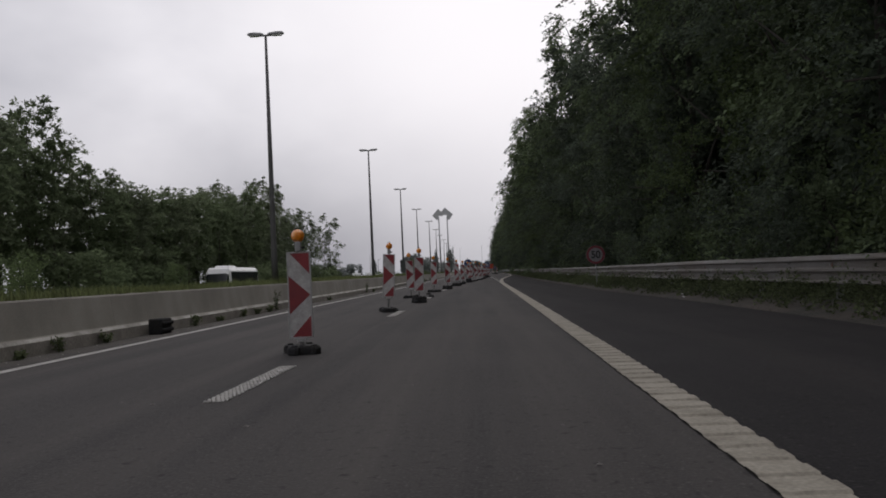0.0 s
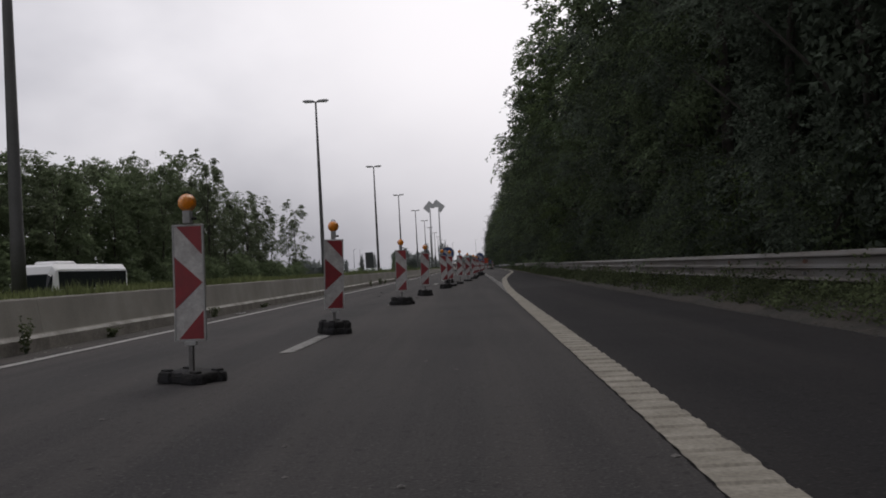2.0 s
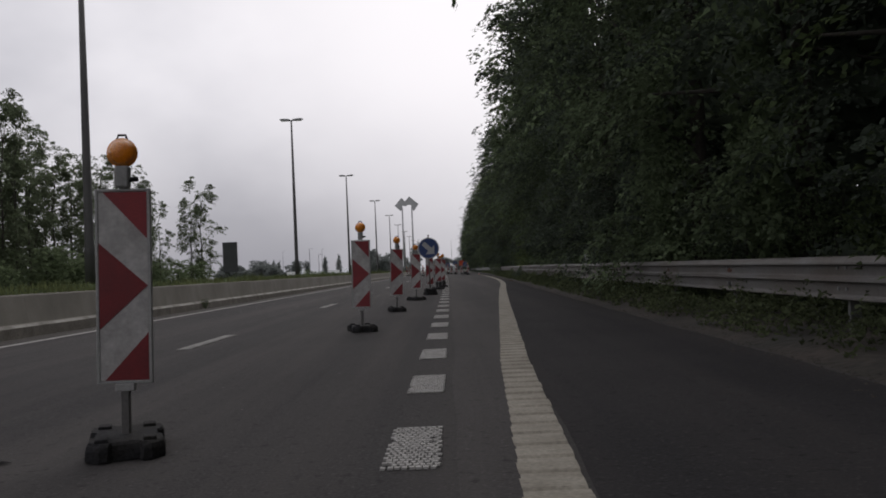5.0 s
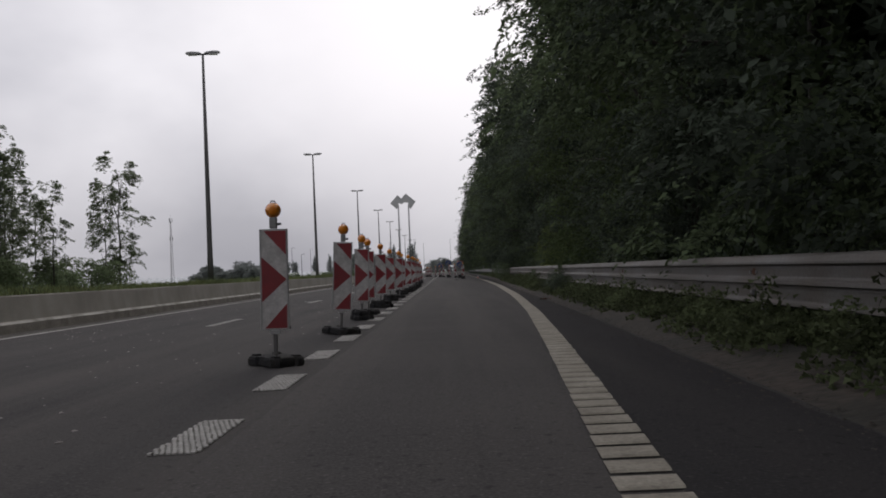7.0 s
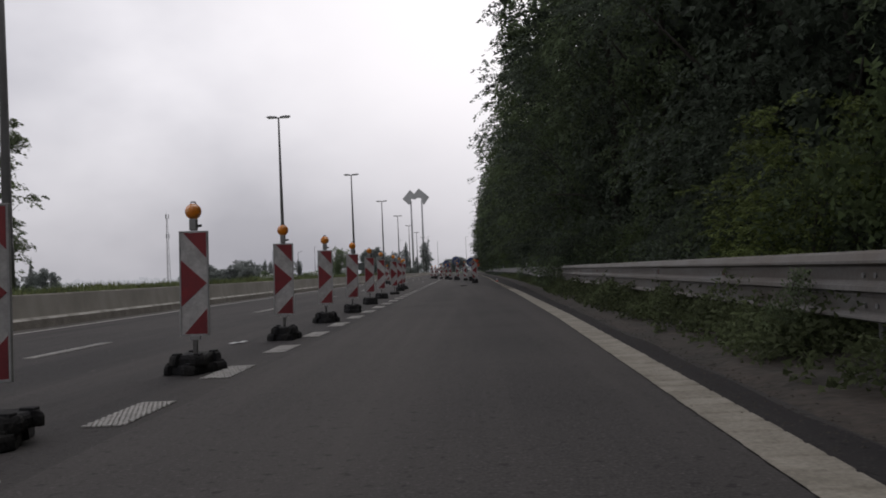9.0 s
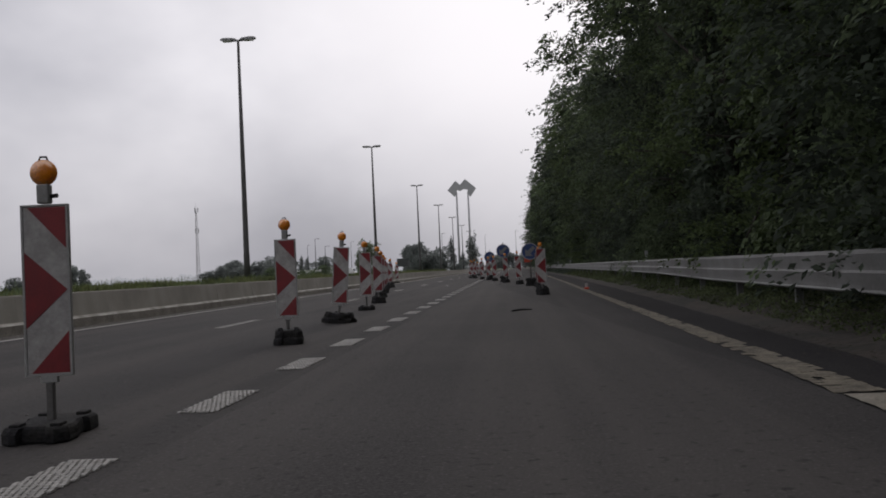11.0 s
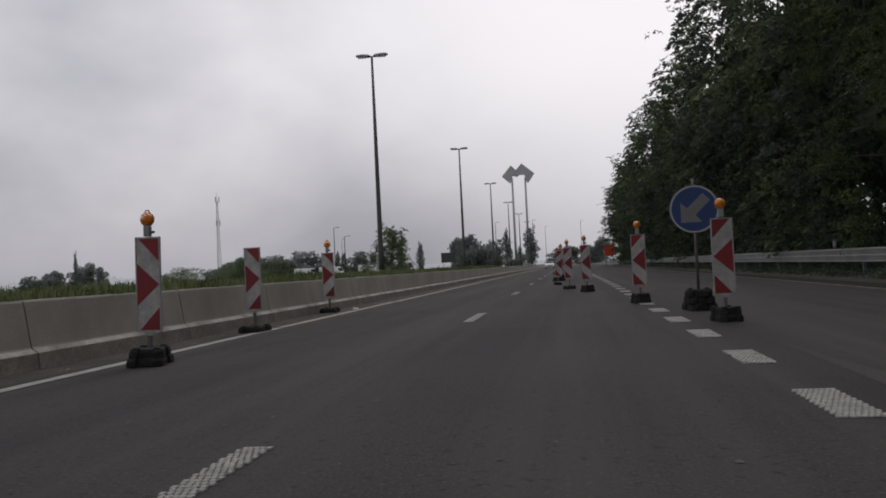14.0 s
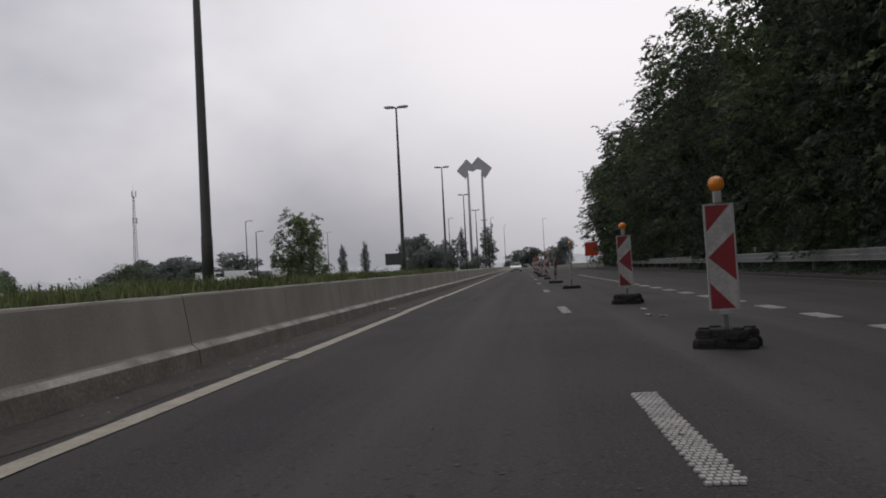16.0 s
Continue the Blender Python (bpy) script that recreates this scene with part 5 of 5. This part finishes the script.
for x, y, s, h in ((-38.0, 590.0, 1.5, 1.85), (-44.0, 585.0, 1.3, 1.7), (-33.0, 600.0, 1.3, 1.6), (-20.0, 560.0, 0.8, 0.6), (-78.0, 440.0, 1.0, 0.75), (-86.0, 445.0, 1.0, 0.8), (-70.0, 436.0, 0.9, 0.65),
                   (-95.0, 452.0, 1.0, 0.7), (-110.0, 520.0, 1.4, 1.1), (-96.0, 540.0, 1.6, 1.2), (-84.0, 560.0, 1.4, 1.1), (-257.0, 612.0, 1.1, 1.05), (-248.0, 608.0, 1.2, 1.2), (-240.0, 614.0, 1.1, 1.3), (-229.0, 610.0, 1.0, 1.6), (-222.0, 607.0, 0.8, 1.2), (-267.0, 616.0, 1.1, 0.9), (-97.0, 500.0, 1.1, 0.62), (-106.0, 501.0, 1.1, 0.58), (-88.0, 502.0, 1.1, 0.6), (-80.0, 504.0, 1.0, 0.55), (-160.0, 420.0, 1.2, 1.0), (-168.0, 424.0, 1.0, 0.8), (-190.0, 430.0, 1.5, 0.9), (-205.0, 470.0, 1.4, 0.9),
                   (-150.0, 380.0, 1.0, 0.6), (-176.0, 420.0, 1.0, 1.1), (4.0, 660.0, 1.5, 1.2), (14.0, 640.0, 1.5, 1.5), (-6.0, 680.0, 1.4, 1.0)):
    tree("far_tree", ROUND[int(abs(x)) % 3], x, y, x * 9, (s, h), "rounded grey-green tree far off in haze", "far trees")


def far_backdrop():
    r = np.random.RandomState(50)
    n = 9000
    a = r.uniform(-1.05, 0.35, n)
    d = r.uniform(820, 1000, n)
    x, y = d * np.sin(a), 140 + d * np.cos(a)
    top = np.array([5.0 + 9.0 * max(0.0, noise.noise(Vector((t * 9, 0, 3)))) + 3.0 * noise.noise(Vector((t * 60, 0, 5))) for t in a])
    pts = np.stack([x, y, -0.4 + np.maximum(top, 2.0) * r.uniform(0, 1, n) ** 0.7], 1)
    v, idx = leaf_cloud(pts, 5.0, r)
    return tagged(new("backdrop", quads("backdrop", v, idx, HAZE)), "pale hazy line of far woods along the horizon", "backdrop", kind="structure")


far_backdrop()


def m_sign():
    """Two tall posts that carry a folded, M-shaped sign."""
    root = empty("landmark_sign", -22.0, 640.0, -0.4)
    W, H, z0 = 15.8, 10.0, 40.6
    out = [(0, 0.42), (0.29, 0.93), (0.44, 0.70), (0.62, 1.0), (1, 0.48), (0.79, 0.02), (0.70, 0.22), (0.70, 0.42), (0.56, 0.46), (0.46, 0.36), (0.32, 0.42), (0.32, 0.24), (0.24, 0.05)]
    part("sign_plate", prism([((a - 0.5) * W, z0 + b * H) for a, b in out][::-1], -0.5, 0.5), TOWER_HAZED, root, "grey folded sign plate")
    for a in (0.31, 0.71):
        part("post", tube_mesh("post", [((a - 0.5) * W, 0.0, 0), ((a - 0.5) * W, 0.0, z0 + 0.3 * H)], [0.65, 0.45], TOWER_HAZED, 10), None, root, "tall grey steel post")
    return tagged(root, "tall grey landmark sign shaped like a folded M", "sign tower")


m_sign()


def radio_mast(x, y, h):
    root = empty("radio_mast", x, y, ground_height(x, y))
    for k in range(3):
        th = k * 2.094
        part("leg", tube_mesh("leg", [(1.0 * math.cos(th), 1.0 * math.sin(th), 0), (0.35 * math.cos(th), 0.35 * math.sin(th), h * 0.93)], [0.11, 0.07], POST_STEEL, 6), None, root)
    v, f = [], []
    for i in range(26):
        z = h * 0.93 * i / 26
        for k in range(3):
            r0, r1 = 1.0 - 0.65 * i / 26, 1.0 - 0.65 * (i + 1) / 26
            a, b = k * 2.094, (k + 1) * 2.094
            vv, ff = tube([(r0 * math.cos(a), r0 * math.sin(a), z), (r1 * math.cos(b), r1 * math.sin(b), z + h * 0.93 / 26)], [0.04, 0.04], 4)
            f += [tuple(q + len(v) for q in g) for g in ff]
            v += vv
    part("lattice", raw("lattice", v, f, POST_STEEL), None, root)
    for z in (h * 0.68, h * 0.95):
        for k in range(3):
            th = k * 2.094 + 0.5
            b = part("antenna", box(-0.16, 0.16, -0.1, 0.1, -1.1, 1.1, bevel=0.04), WALL_FAR, root, "pale antenna panel")
            b.matrix_basis = pose(0.85 * math.cos(th), 0.85 * math.sin(th), z, 0, 0, math.degrees(th))
    part("spike", tube_mesh("spike", [(0, 0, h * 0.9), (0, 0, h * 1.04)], [0.09, 0.03], POST_STEEL, 6), None, root)
    return tagged(root, "slender grey lattice radio mast with antenna panels", "radio mast")


radio_mast(-141.0, 557.0, 35.8)


def slim_lamp(x, y, h):
    root = empty("slim_street_lamp", x, y, ground_height(x, y) - 0.1)
    part("mast", tube_mesh("mast", [(0, 0, 0), (0, 0, h)], [0.13, 0.07], MAST, 8), None, root)
    part("arm", tube_mesh("arm", [(0, 0, h - 0.03), (0.7, 0, h + 0.1)], [0.05, 0.04], MAST, 6), None, root)
    part("luminaire", box(0.55, 1.25, -0.12, 0.12, h + 0.04, h + 0.16, bevel=0.03), LAMPHEAD, root)
    return tagged(root, "slim single-armed lamp far beyond the barrier", "street lamp", "far lamps")


for x, y, h in ((-51.0, 410.0, 11.0), (-46.0, 400.0, 8.5), (-21.6, 486.0, 14.5), (-13.5, 570.0, 18.0), (-90.0, 560.0, 15.0), (-62.0, 520.0, 14.0), (6.0, 600.0, 19.0), (-9.6, 610.0, 17.0)):
    slim_lamp(x, y, h)


def board(name, x, y, w, z0, z1, material, label, category, rz=0):
    root = empty(name, x, y, 0, rz)
    g = ground_height(x, y) - 0.1
    part("panel", box(-w / 2, w / 2, -0.03, 0.03, z0, z1, bevel=0.01), material, root)
    fr = bmesh.new()
    for z in (z0 + 0.15 * (z1 - z0), z0 + 0.85 * (z1 - z0)):
        add_box(fr, -w / 2, w / 2, 0.03, 0.09, z - 0.04, z + 0.04)
    part("brace", fr, POST_STEEL, root)
    for a in (-0.36, 0.36):
        part("post", tube_mesh("post", [(a * w, 0.11, g), (a * w, 0.11, z1)], [0.05, 0.05], POST_STEEL, 8), None, root)
    return tagged(root, label, category)


board("sign_back", -12.6, 137.0, 0.95, 1.35, 3.3, DARK_BOX, "dark back of a traffic sign on two posts", "traffic sign")
board("advert_board", -35.0, 475.0, 4.2, 2.7, 5.6, DARK_BOX, "dark rectangular board on posts beside the field", "board")
board("warning_board", 7.8, 398.0, 2.0, 1.9, 4.0, ORANGE_BOARD, "orange-red warning board on posts beside the rail", "traffic sign")


def shed(x, y, w, d, h, rz, label):
    root = empty("shed", x, y, ground_height(x, y) - 0.2, rz)
    part("wall", box(-w / 2, w / 2, -d / 2, d / 2, 0, h), WALL_FAR, root, "pale clad wall")
    roof = prism([(-w / 2 - 0.3, h), (w / 2 + 0.3, h), (w / 2 + 0.3, h + 0.12), (0, h + 1.0), (-w / 2 - 0.3, h + 0.12)], -d / 2 - 0.3, d / 2 + 0.3)
    part("roof", roof, SIGN_BACK, root, "low grey roof")
    for k in range(3):
        part("door", box(-w / 2 + w * (0.15 + 0.28 * k), -w / 2 + w * (0.30 + 0.28 * k), -d / 2 - 0.06, -d / 2 - 0.01, 0.1, h * 0.75), DARK_BOX, root, "dark roller door")
    return tagged(root, label, "building")


shed(-44.0, 620.0, 18.0, 10.0, 4.0, 8, "long low pale industrial shed in the distance")


# ---------------------------------------------------------------- vehicles
def wheels(root, xs, ys, r):
    for x in xs:
        for y in ys:
            t = part("tyre", tube_mesh("tyre", [(-0.11, 0, 0), (-0.10, 0, 0), (0.10, 0, 0), (0.11, 0, 0)], [r * 0.8, r, r, r * 0.8], TYRE, 18), None, root)
            t.matrix_basis = pose(x, y, r, 0, 0, 0)
            part("rim", tube_mesh("rim", [(-0.115, 0, 0), (0.115, 0, 0)], [r * 0.6, r * 0.6], LAMPHEAD, 14), None, t)


def loft(name, sections, material, smooth=False):
    """A body from cross sections along y: (y, half width, z low, z shoulder, half width at top, z top)."""
    bm = bmesh.new()
    rings = []
    for y, w, z0, z1, wt_, z2 in sections:
        rings.append([bm.verts.new(p) for p in ((-w, y, z0), (-w * 1.02, y, (z0 + z1) / 2), (-w, y, z1), (-wt_, y, z2), (wt_, y, z2), (w, y, z1), (w * 1.02, y, (z0 + z1) / 2), (w, y, z0))])
    for a, b in zip(rings, rings[1:]):
        for k in range(8):
            bm.faces.new((a[k], a[(k + 1) % 8], b[(k + 1) % 8], b[k]))
    bm.faces.new(rings[0])
    bm.faces.new(rings[-1][::-1])
    return mesh_of(name, bm, material, smooth=smooth)


def car(x, y, rz=0):
    root = empty("car", x, y, 0.004, rz)
    part("body", loft("body", [(-2.1, 0.72, 0.35, 0.55, 0.6, 0.62), (-2.0, 0.84, 0.22, 0.68, 0.72, 0.76), (-1.0, 0.88, 0.2, 0.86, 0.74, 0.95), (0.0, 0.89, 0.2, 0.9, 0.78, 0.95), (1.6, 0.88, 0.2, 0.92, 0.76, 0.98), (2.1, 0.78, 0.3, 0.85, 0.7, 0.92)], VAN_WHITE), None, root, "white lacquered body")
    part("cabin", loft("cabin", [(-0.95, 0.76, 0.9, 0.94, 0.70, 0.95), (-0.25, 0.76, 0.9, 1.2, 0.58, 1.42), (1.0, 0.76, 0.9, 1.2, 0.58, 1.45), (1.9, 0.74, 0.9, 1.0, 0.62, 1.02)], GLASS_DARK), None, root, "dark glazing")
    part("roof", box(-0.58, 0.58, -0.2, 1.0, 1.40, 1.47, bevel=0.03), VAN_WHITE, root)
    for s in (-0.6, 0.6):
        part("headlight", box(s - 0.17, s + 0.17, -2.12, -1.98, 0.58, 0.72, bevel=0.03), HEADLIGHT, root, "clear headlight")
    part("grille", box(-0.4, 0.4, -2.13, -2.02, 0.40, 0.54, bevel=0.02), GLASS_DARK, root)
    wheels(root, (-0.78, 0.78), (-1.35, 1.3), 0.32)
    return tagged(root, "small white car on the open lane far ahead", "car")


car(-4.0, 400.0)


def van(x, y, rz, n):
    root = empty("van", x, y, ground_height(x, y) + 0.02, rz)
    part("body", loft("body", [(-2.6, 0.85, 0.35, 0.8, 0.8, 1.0), (-2.0, 0.95, 0.3, 1.2, 0.85, 1.25), (-1.5, 0.97, 0.3, 1.5, 0.85, 2.2), (2.5, 0.97, 0.3, 1.6, 0.88, 2.3), (2.6, 0.95, 0.35, 1.6, 0.86, 2.25)], VAN_WHITE), None, root, "white panel body")
    part("windscreen", prism([(-0.78, 1.28), (0.78, 1.28), (0.7, 2.0), (-0.7, 2.0)], -1.98, -1.70), GLASS_DARK, root)
    wheels(root, (-0.85, 0.85), (-1.7, 1.5), 0.34)
    return tagged(root, "parked white delivery van in a distant yard", "van", "parked vans")


for k, (x, y) in enumerate(((-57.0, 408.0), (-49.5, 402.0), (-39.5, 396.0))):
    van(x, y, 70 + 9 * k, k)


def bus(x, y):
    root = empty("coach", x, y, ground_height(x, y) + 0.02)
    part("body", loft("body", [(-5.75, 0.95, 0.5, 1.3, 0.8, 1.5), (-5.6, 1.15, 0.4, 1.6, 0.95, 2.5), (-5.3, 1.24, 0.35, 2.6, 1.05, 2.95), (-4.9, 1.25, 0.35, 2.75, 1.0, 3.1), (5.2, 1.25, 0.35, 2.75, 1.0, 3.1), (5.5, 1.2, 0.4, 2.6, 1.0, 2.95), (5.6, 1.1, 0.5, 2.2, 0.95, 2.6)], VAN_WHITE), None, root, "white coach body")
    for k in range(8):
        for s in (-1, 1):
            part("window", box(s * 1.265 - 0.02, s * 1.265 + 0.02, -4.95 + 1.27 * k, -3.71 + 1.27 * k, 1.45, 2.62, bevel=0.01), GLASS_DARK, root, "dark tinted window")
    part("windscreen", loft("windscreen", [(-5.80, 0.9, 1.35, 1.5, 0.85, 1.6), (-5.66, 1.12, 1.35, 2.3, 0.9, 2.45), (-5.40, 1.15, 1.35, 2.4, 0.95, 2.6)], GLASS_DARK), None, root, "dark curved windscreen")
    part("roof_unit", loft("roof_unit", [(-4.4, 0.5, 3.0, 3.12, 0.4, 3.14), (-4.0, 0.75, 3.0, 3.22, 0.6, 3.30), (-1.6, 0.75, 3.0, 3.22, 0.6, 3.30), (-1.1, 0.5, 3.0, 3.12, 0.4, 3.14)], VAN_WHITE), None, root, "white roof cooling unit")
    wheels(root, (-1.1, 1.1), (-3.6, 3.4), 0.5)
    return tagged(root, "white touring coach on the far carriageway", "coach")


bus(-27.0, 90.5)

# ---------------------------------------------------------------- small things on and beside the road
def lump(name, x, y, w, d, h, seed, material, label, category, z=0.004, group=""):
    r = np.random.RandomState(seed)
    bm = bmesh.new()
    bmesh.ops.create_icosphere(bm, subdivisions=2, radius=1.0)
    for v in bm.verts:
        n = noise.noise(v.co * 1.7 + Vector((seed, 0, 0)))
        v.co = Vector((v.co.x * w / 2, v.co.y * d / 2, max(-0.2, v.co.z) * h)) * (1 + 0.35 * n)
    ob = new(name, mesh_of(name, bm, material))
    ob.matrix_world = place(x, y, z + 0.2 * h * 0.9, r.uniform(0, 360))
    return tagged(ob, label, category, group)


def rubber_block(x, y):
    root = empty("rubber_block", x, y, 0.0, 0)
    part("block", box(-0.12, 0.16, -0.26, 0.26, 0.0, 0.30, bevel=0.03), RUBBER, root)
    r = np.random.RandomState(4)
    for k in range(14):
        a = part("knob", box(-0.03, 0.03, -0.03, 0.03, -0.03, 0.03, bevel=0.012), RUBBER, root)
        a.matrix_basis = pose(0.17, -0.22 + 0.075 * (k % 7), 0.08 + 0.13 * (k // 7), *r.uniform(-15, 15, 3))
    return tagged(root, "black studded rubber block leaning on the barrier foot", "rubber block")


rubber_block(-6.42, 16.3)
tyre = new("tyre_strip", tube_mesh("tyre_strip", [(-0.42, -0.05, 0.02), (-0.2, 0.03, 0.025), (0.1, 0.06, 0.03), (0.42, 0.02, 0.02)], [0.012, 0.024, 0.02, 0.010], TYRE, 7))
tyre.matrix_world = place(3.75, 196.05, 0.006, 22) @ Matrix.Diagonal((0.62, 1.6, 1, 1))
tagged(tyre, "torn strip of black tyre rubber on the asphalt", "tyre debris")
for k, (x, y, w, d, h) in enumerate(((-2.15, 33.0, 0.28, 0.24, 0.10), (-2.55, 37.6, 0.36, 0.2, 0.08), (-0.67, 81.94, 0.13, 0.06, 0.015), (-1.1, 87.17, 0.40, 0.07, 0.02), (4.66, 212.9, 0.32, 0.05, 0.02), (3.15, 228.0, 0.12, 0.1, 0.03), (2.9, 224.5, 0.14, 0.1, 0.03),
                                     (-0.2, 130.0, 0.10, 0.09, 0.03), (-3.48, 65.2, 0.16, 0.12, 0.02), (-2.72, 62.15, 0.17, 0.1, 0.02), (-1.81, 61.3, 0.08, 0.07, 0.02), (-3.93, 69.9, 0.12, 0.1, 0.02))):
    lump("rubber_scrap", x, y, w, d, h, 60 + k, RUBBER, "small scrap of black rubber on the road", "debris", group="scraps on the road")
for k, (x, y) in enumerate(((-3.945, 228.77), (-0.12, 226.1), (-5.9, 233.0), (-6.0, 251.5), (-0.75, 282.1), (-0.92, 280.35), (-0.75, 279.9), (-2.25, 61.7), (-6.35, 287.1), (-6.3, 42.5), (-6.2, 56.3), (0.35, 158.0), (5.2, 22.3), (5.4, 23.2), (6.6, 147.6), (-2.42, 145.43))):
    s = {0: 0.11, 1: 0.05, 4: 0.04, 5: 0.05, 6: 0.035, 7: 0.06}.get(k, 0.13)
    ob = new("paper_scrap", mesh_of("paper_scrap", prism([(-s, 0), (-s * 0.2, 0.012), (s * 0.4, 0.004), (s, 0.02), (s * 0.9, 0.028), (s * 0.3, 0.012), (-s * 0.2, 0.02), (-s, 0.008)], -0.06, 0.07), SIGN_WHITE))
    ob.matrix_world = place(x, y, 0.006 + max(0.0, ground_height(x, y)), 37 * k)
    tagged(ob, "crumpled white scrap of litter on the ground", "litter", "litter beside the road")
r = np.random.RandomState(31)
for k in range(9):
    lump("rubble_crumb", -0.36 + 0.042 * k + r.uniform(-0.01, 0.01), 138.83 + 0.042 * k + r.uniform(-0.03, 0.03), r.uniform(0.04, 0.09), r.uniform(0.03, 0.07), r.uniform(0.008, 0.018), 80 + k, SOIL, "dark crumb of spilled dirt on the closed lane", "debris", group="crumbs on the closed lane")
twig = empty("dry_twig", 5.53, 138.26, 0.004, 70)
part("stem", tube_mesh("stem", [(-0.02, -0.18, 0.01), (0.01, 0.0, 0.025), (0.0, 0.19, 0.012)], [0.005, 0.006, 0.003], BARK, 5), None, twig)
v, idx = leaf_cloud(r.normal(size=(46, 3)) * (0.035, 0.085, 0.010) + (0, 0, 0.03), 0.05, r)
part("leaf_cluster", quads("leaf_cluster", v, idx, RUST), None, twig, "withered red-brown leaves")
tagged(twig, "withered red-brown twig lying at the shoulder's edge", "debris")
tape = new("tape_strip", mesh_of("tape_strip", prism([(-0.52, 0.0), (-0.1, 0.006), (0.2, 0.001), (0.52, 0.004), (0.52, 0.007), (0.2, 0.004), (-0.1, 0.009), (-0.52, 0.003)], -0.009, 0.009), SIGN_WHITE))
tape.matrix_world = place(2.28, 228.7, 0.006, -79)
tagged(tape, "thin white strip of tape lying on the asphalt", "litter", "litter beside the road")


def tall_weed(x, y, h, seed):
    """A few upright stems with small leaves and seed heads."""
    r = np.random.RandomState(seed)
    root = new("tall_weed")
    root.matrix_world = place(x, y, 0.004)
    sv, sf, pts = [], [], []
    for k in range(6):
        hh = h * r.uniform(0.6, 1.0)
        tip = Vector((r.uniform(-0.09, 0.12), r.uniform(-0.12, 0.12), hh))
        base = Vector((r.uniform(-0.02, 0.04), r.uniform(-0.05, 0.05), 0))
        v, f = tube([base, base.lerp(tip, 0.5) + Vector((0, 0, 0.02)), tip], [0.006, 0.005, 0.003], 4)
        sf += [tuple(q + len(sv) for q in g) for g in f]
        sv += v
        for i in range(26):
            p = base.lerp(tip, r.uniform(0.1, 1.0))
            pts.append((p.x + r.normal() * 0.03, p.y + r.normal() * 0.03, p.z + r.normal() * 0.015))
    part("stem", raw("stem", sv, sf, LEAF_DARK), None, root)
    v, idx = leaf_cloud(np.array(pts), 0.055, r)
    part("foliage", quads("foliage", v, idx, LEAF_WEED), None, root)
    return tagged(root, "tall thin weed growing from the barrier foot", "weeds", "weeds along the barrier")


for k, (y, h) in enumerate(((12.6, 0.25), (22.3, 0.22), (25.0, 0.22), (25.9, 0.62), (46.1, 0.60), (87.2, 0.45), (92.0, 0.50), (92.9, 0.55), (95.5, 0.3), (158.2, 0.35), (104.0, 0.4), (110.0, 0.35))):
    tall_weed(X_BARRIER + 0.10, y, h, 140 + k)
for k, y in enumerate((11.5, 14.2, 18.6, 20.4, 23.8, 30.2, 35.0, 49.0, 55.0, 60.0)):
    tall_weed(X_BARRIER + 0.08, y, 0.14 + 0.06 * (k % 3), 80 + k)


def grit(name, y0, y1, x0, x1, count, seed, label, material=CHIP, size=(0.008, 0.028)):
    r = np.random.RandomState(seed)
    v, f = [], []
    for k in range(count):
        y, x, s = r.uniform(y0, y1), r.uniform(x0, x1), r.uniform(*size)
        if material is SOIL:
            x = interp(EDGE, y) + r.normal() * 0.16 - 0.02
        o = len(v)
        a = r.uniform(0, 6.28)
        for i in range(4):
            v.append((x + bend(y) + s * math.cos(a + i * 1.57) * r.uniform(0.6, 1.2), y + s * math.sin(a + i * 1.57) * r.uniform(0.6, 1.4), 0.004))
        v.append((x + bend(y), y, 0.004 + s * 0.4))
        f += [(o + i, o + (i + 1) % 4, o + 4) for i in range(4)]
    return tagged(new(name, raw(name, v, f, material)), label, "grit", kind="stuff")


grit("road_grit", 0, 290, -5.6, 1.2, 900, 5, "pale grit and chippings scattered over the asphalt")
grit("gutter_grit", 0, 290, -6.55, -5.8, 700, 6, "stones and dirt lying in the gutter")
grit("verge_crumbs", 2, 190, 0, 1, 9000, 8, "brown crumbs of soil spilled over the edge of the asphalt", SOIL, (0.006, 0.024))
grit("lane_grit", 105, 150, -5.5, 0.7, 420, 7, "pale chippings scattered over the closed lanes")


def delineator(x, y, z):
    root = empty("delineator", x, y, z)
    part("stem", box(-0.025, 0.025, -0.02, 0.02, 0, 0.16, bevel=0.004), POST_STEEL, root)
    part("reflector", box(-0.06, 0.06, -0.03, -0.005, 0.10, 0.34, bevel=0.01), SIGN_WHITE, root, "white reflector plate")
    return tagged(root, "small white delineator mounted on the guard rail", "delineator", "delineators")


for y in (112.0, 210.4, 263.0, 288.0, 313.0):
    delineator(interp(RAIL, y) + 0.02, y, rail_top(y) + 0.01)
stud = empty("lane_stud", 6.28, 209.4, 0.003)
part("base", box(-0.085, 0.085, -0.07, 0.07, 0, 0.07, bevel=0.02), ORANGE_BOARD, stud, "orange plastic base")
part("plate", box(-0.05, 0.05, -0.012, 0.012, 0.065, 0.215, bevel=0.006), SIGN_WHITE, stud, "white reflector plate")
tagged(stud, "small white and orange temporary lane stud on the line", "lane stud")
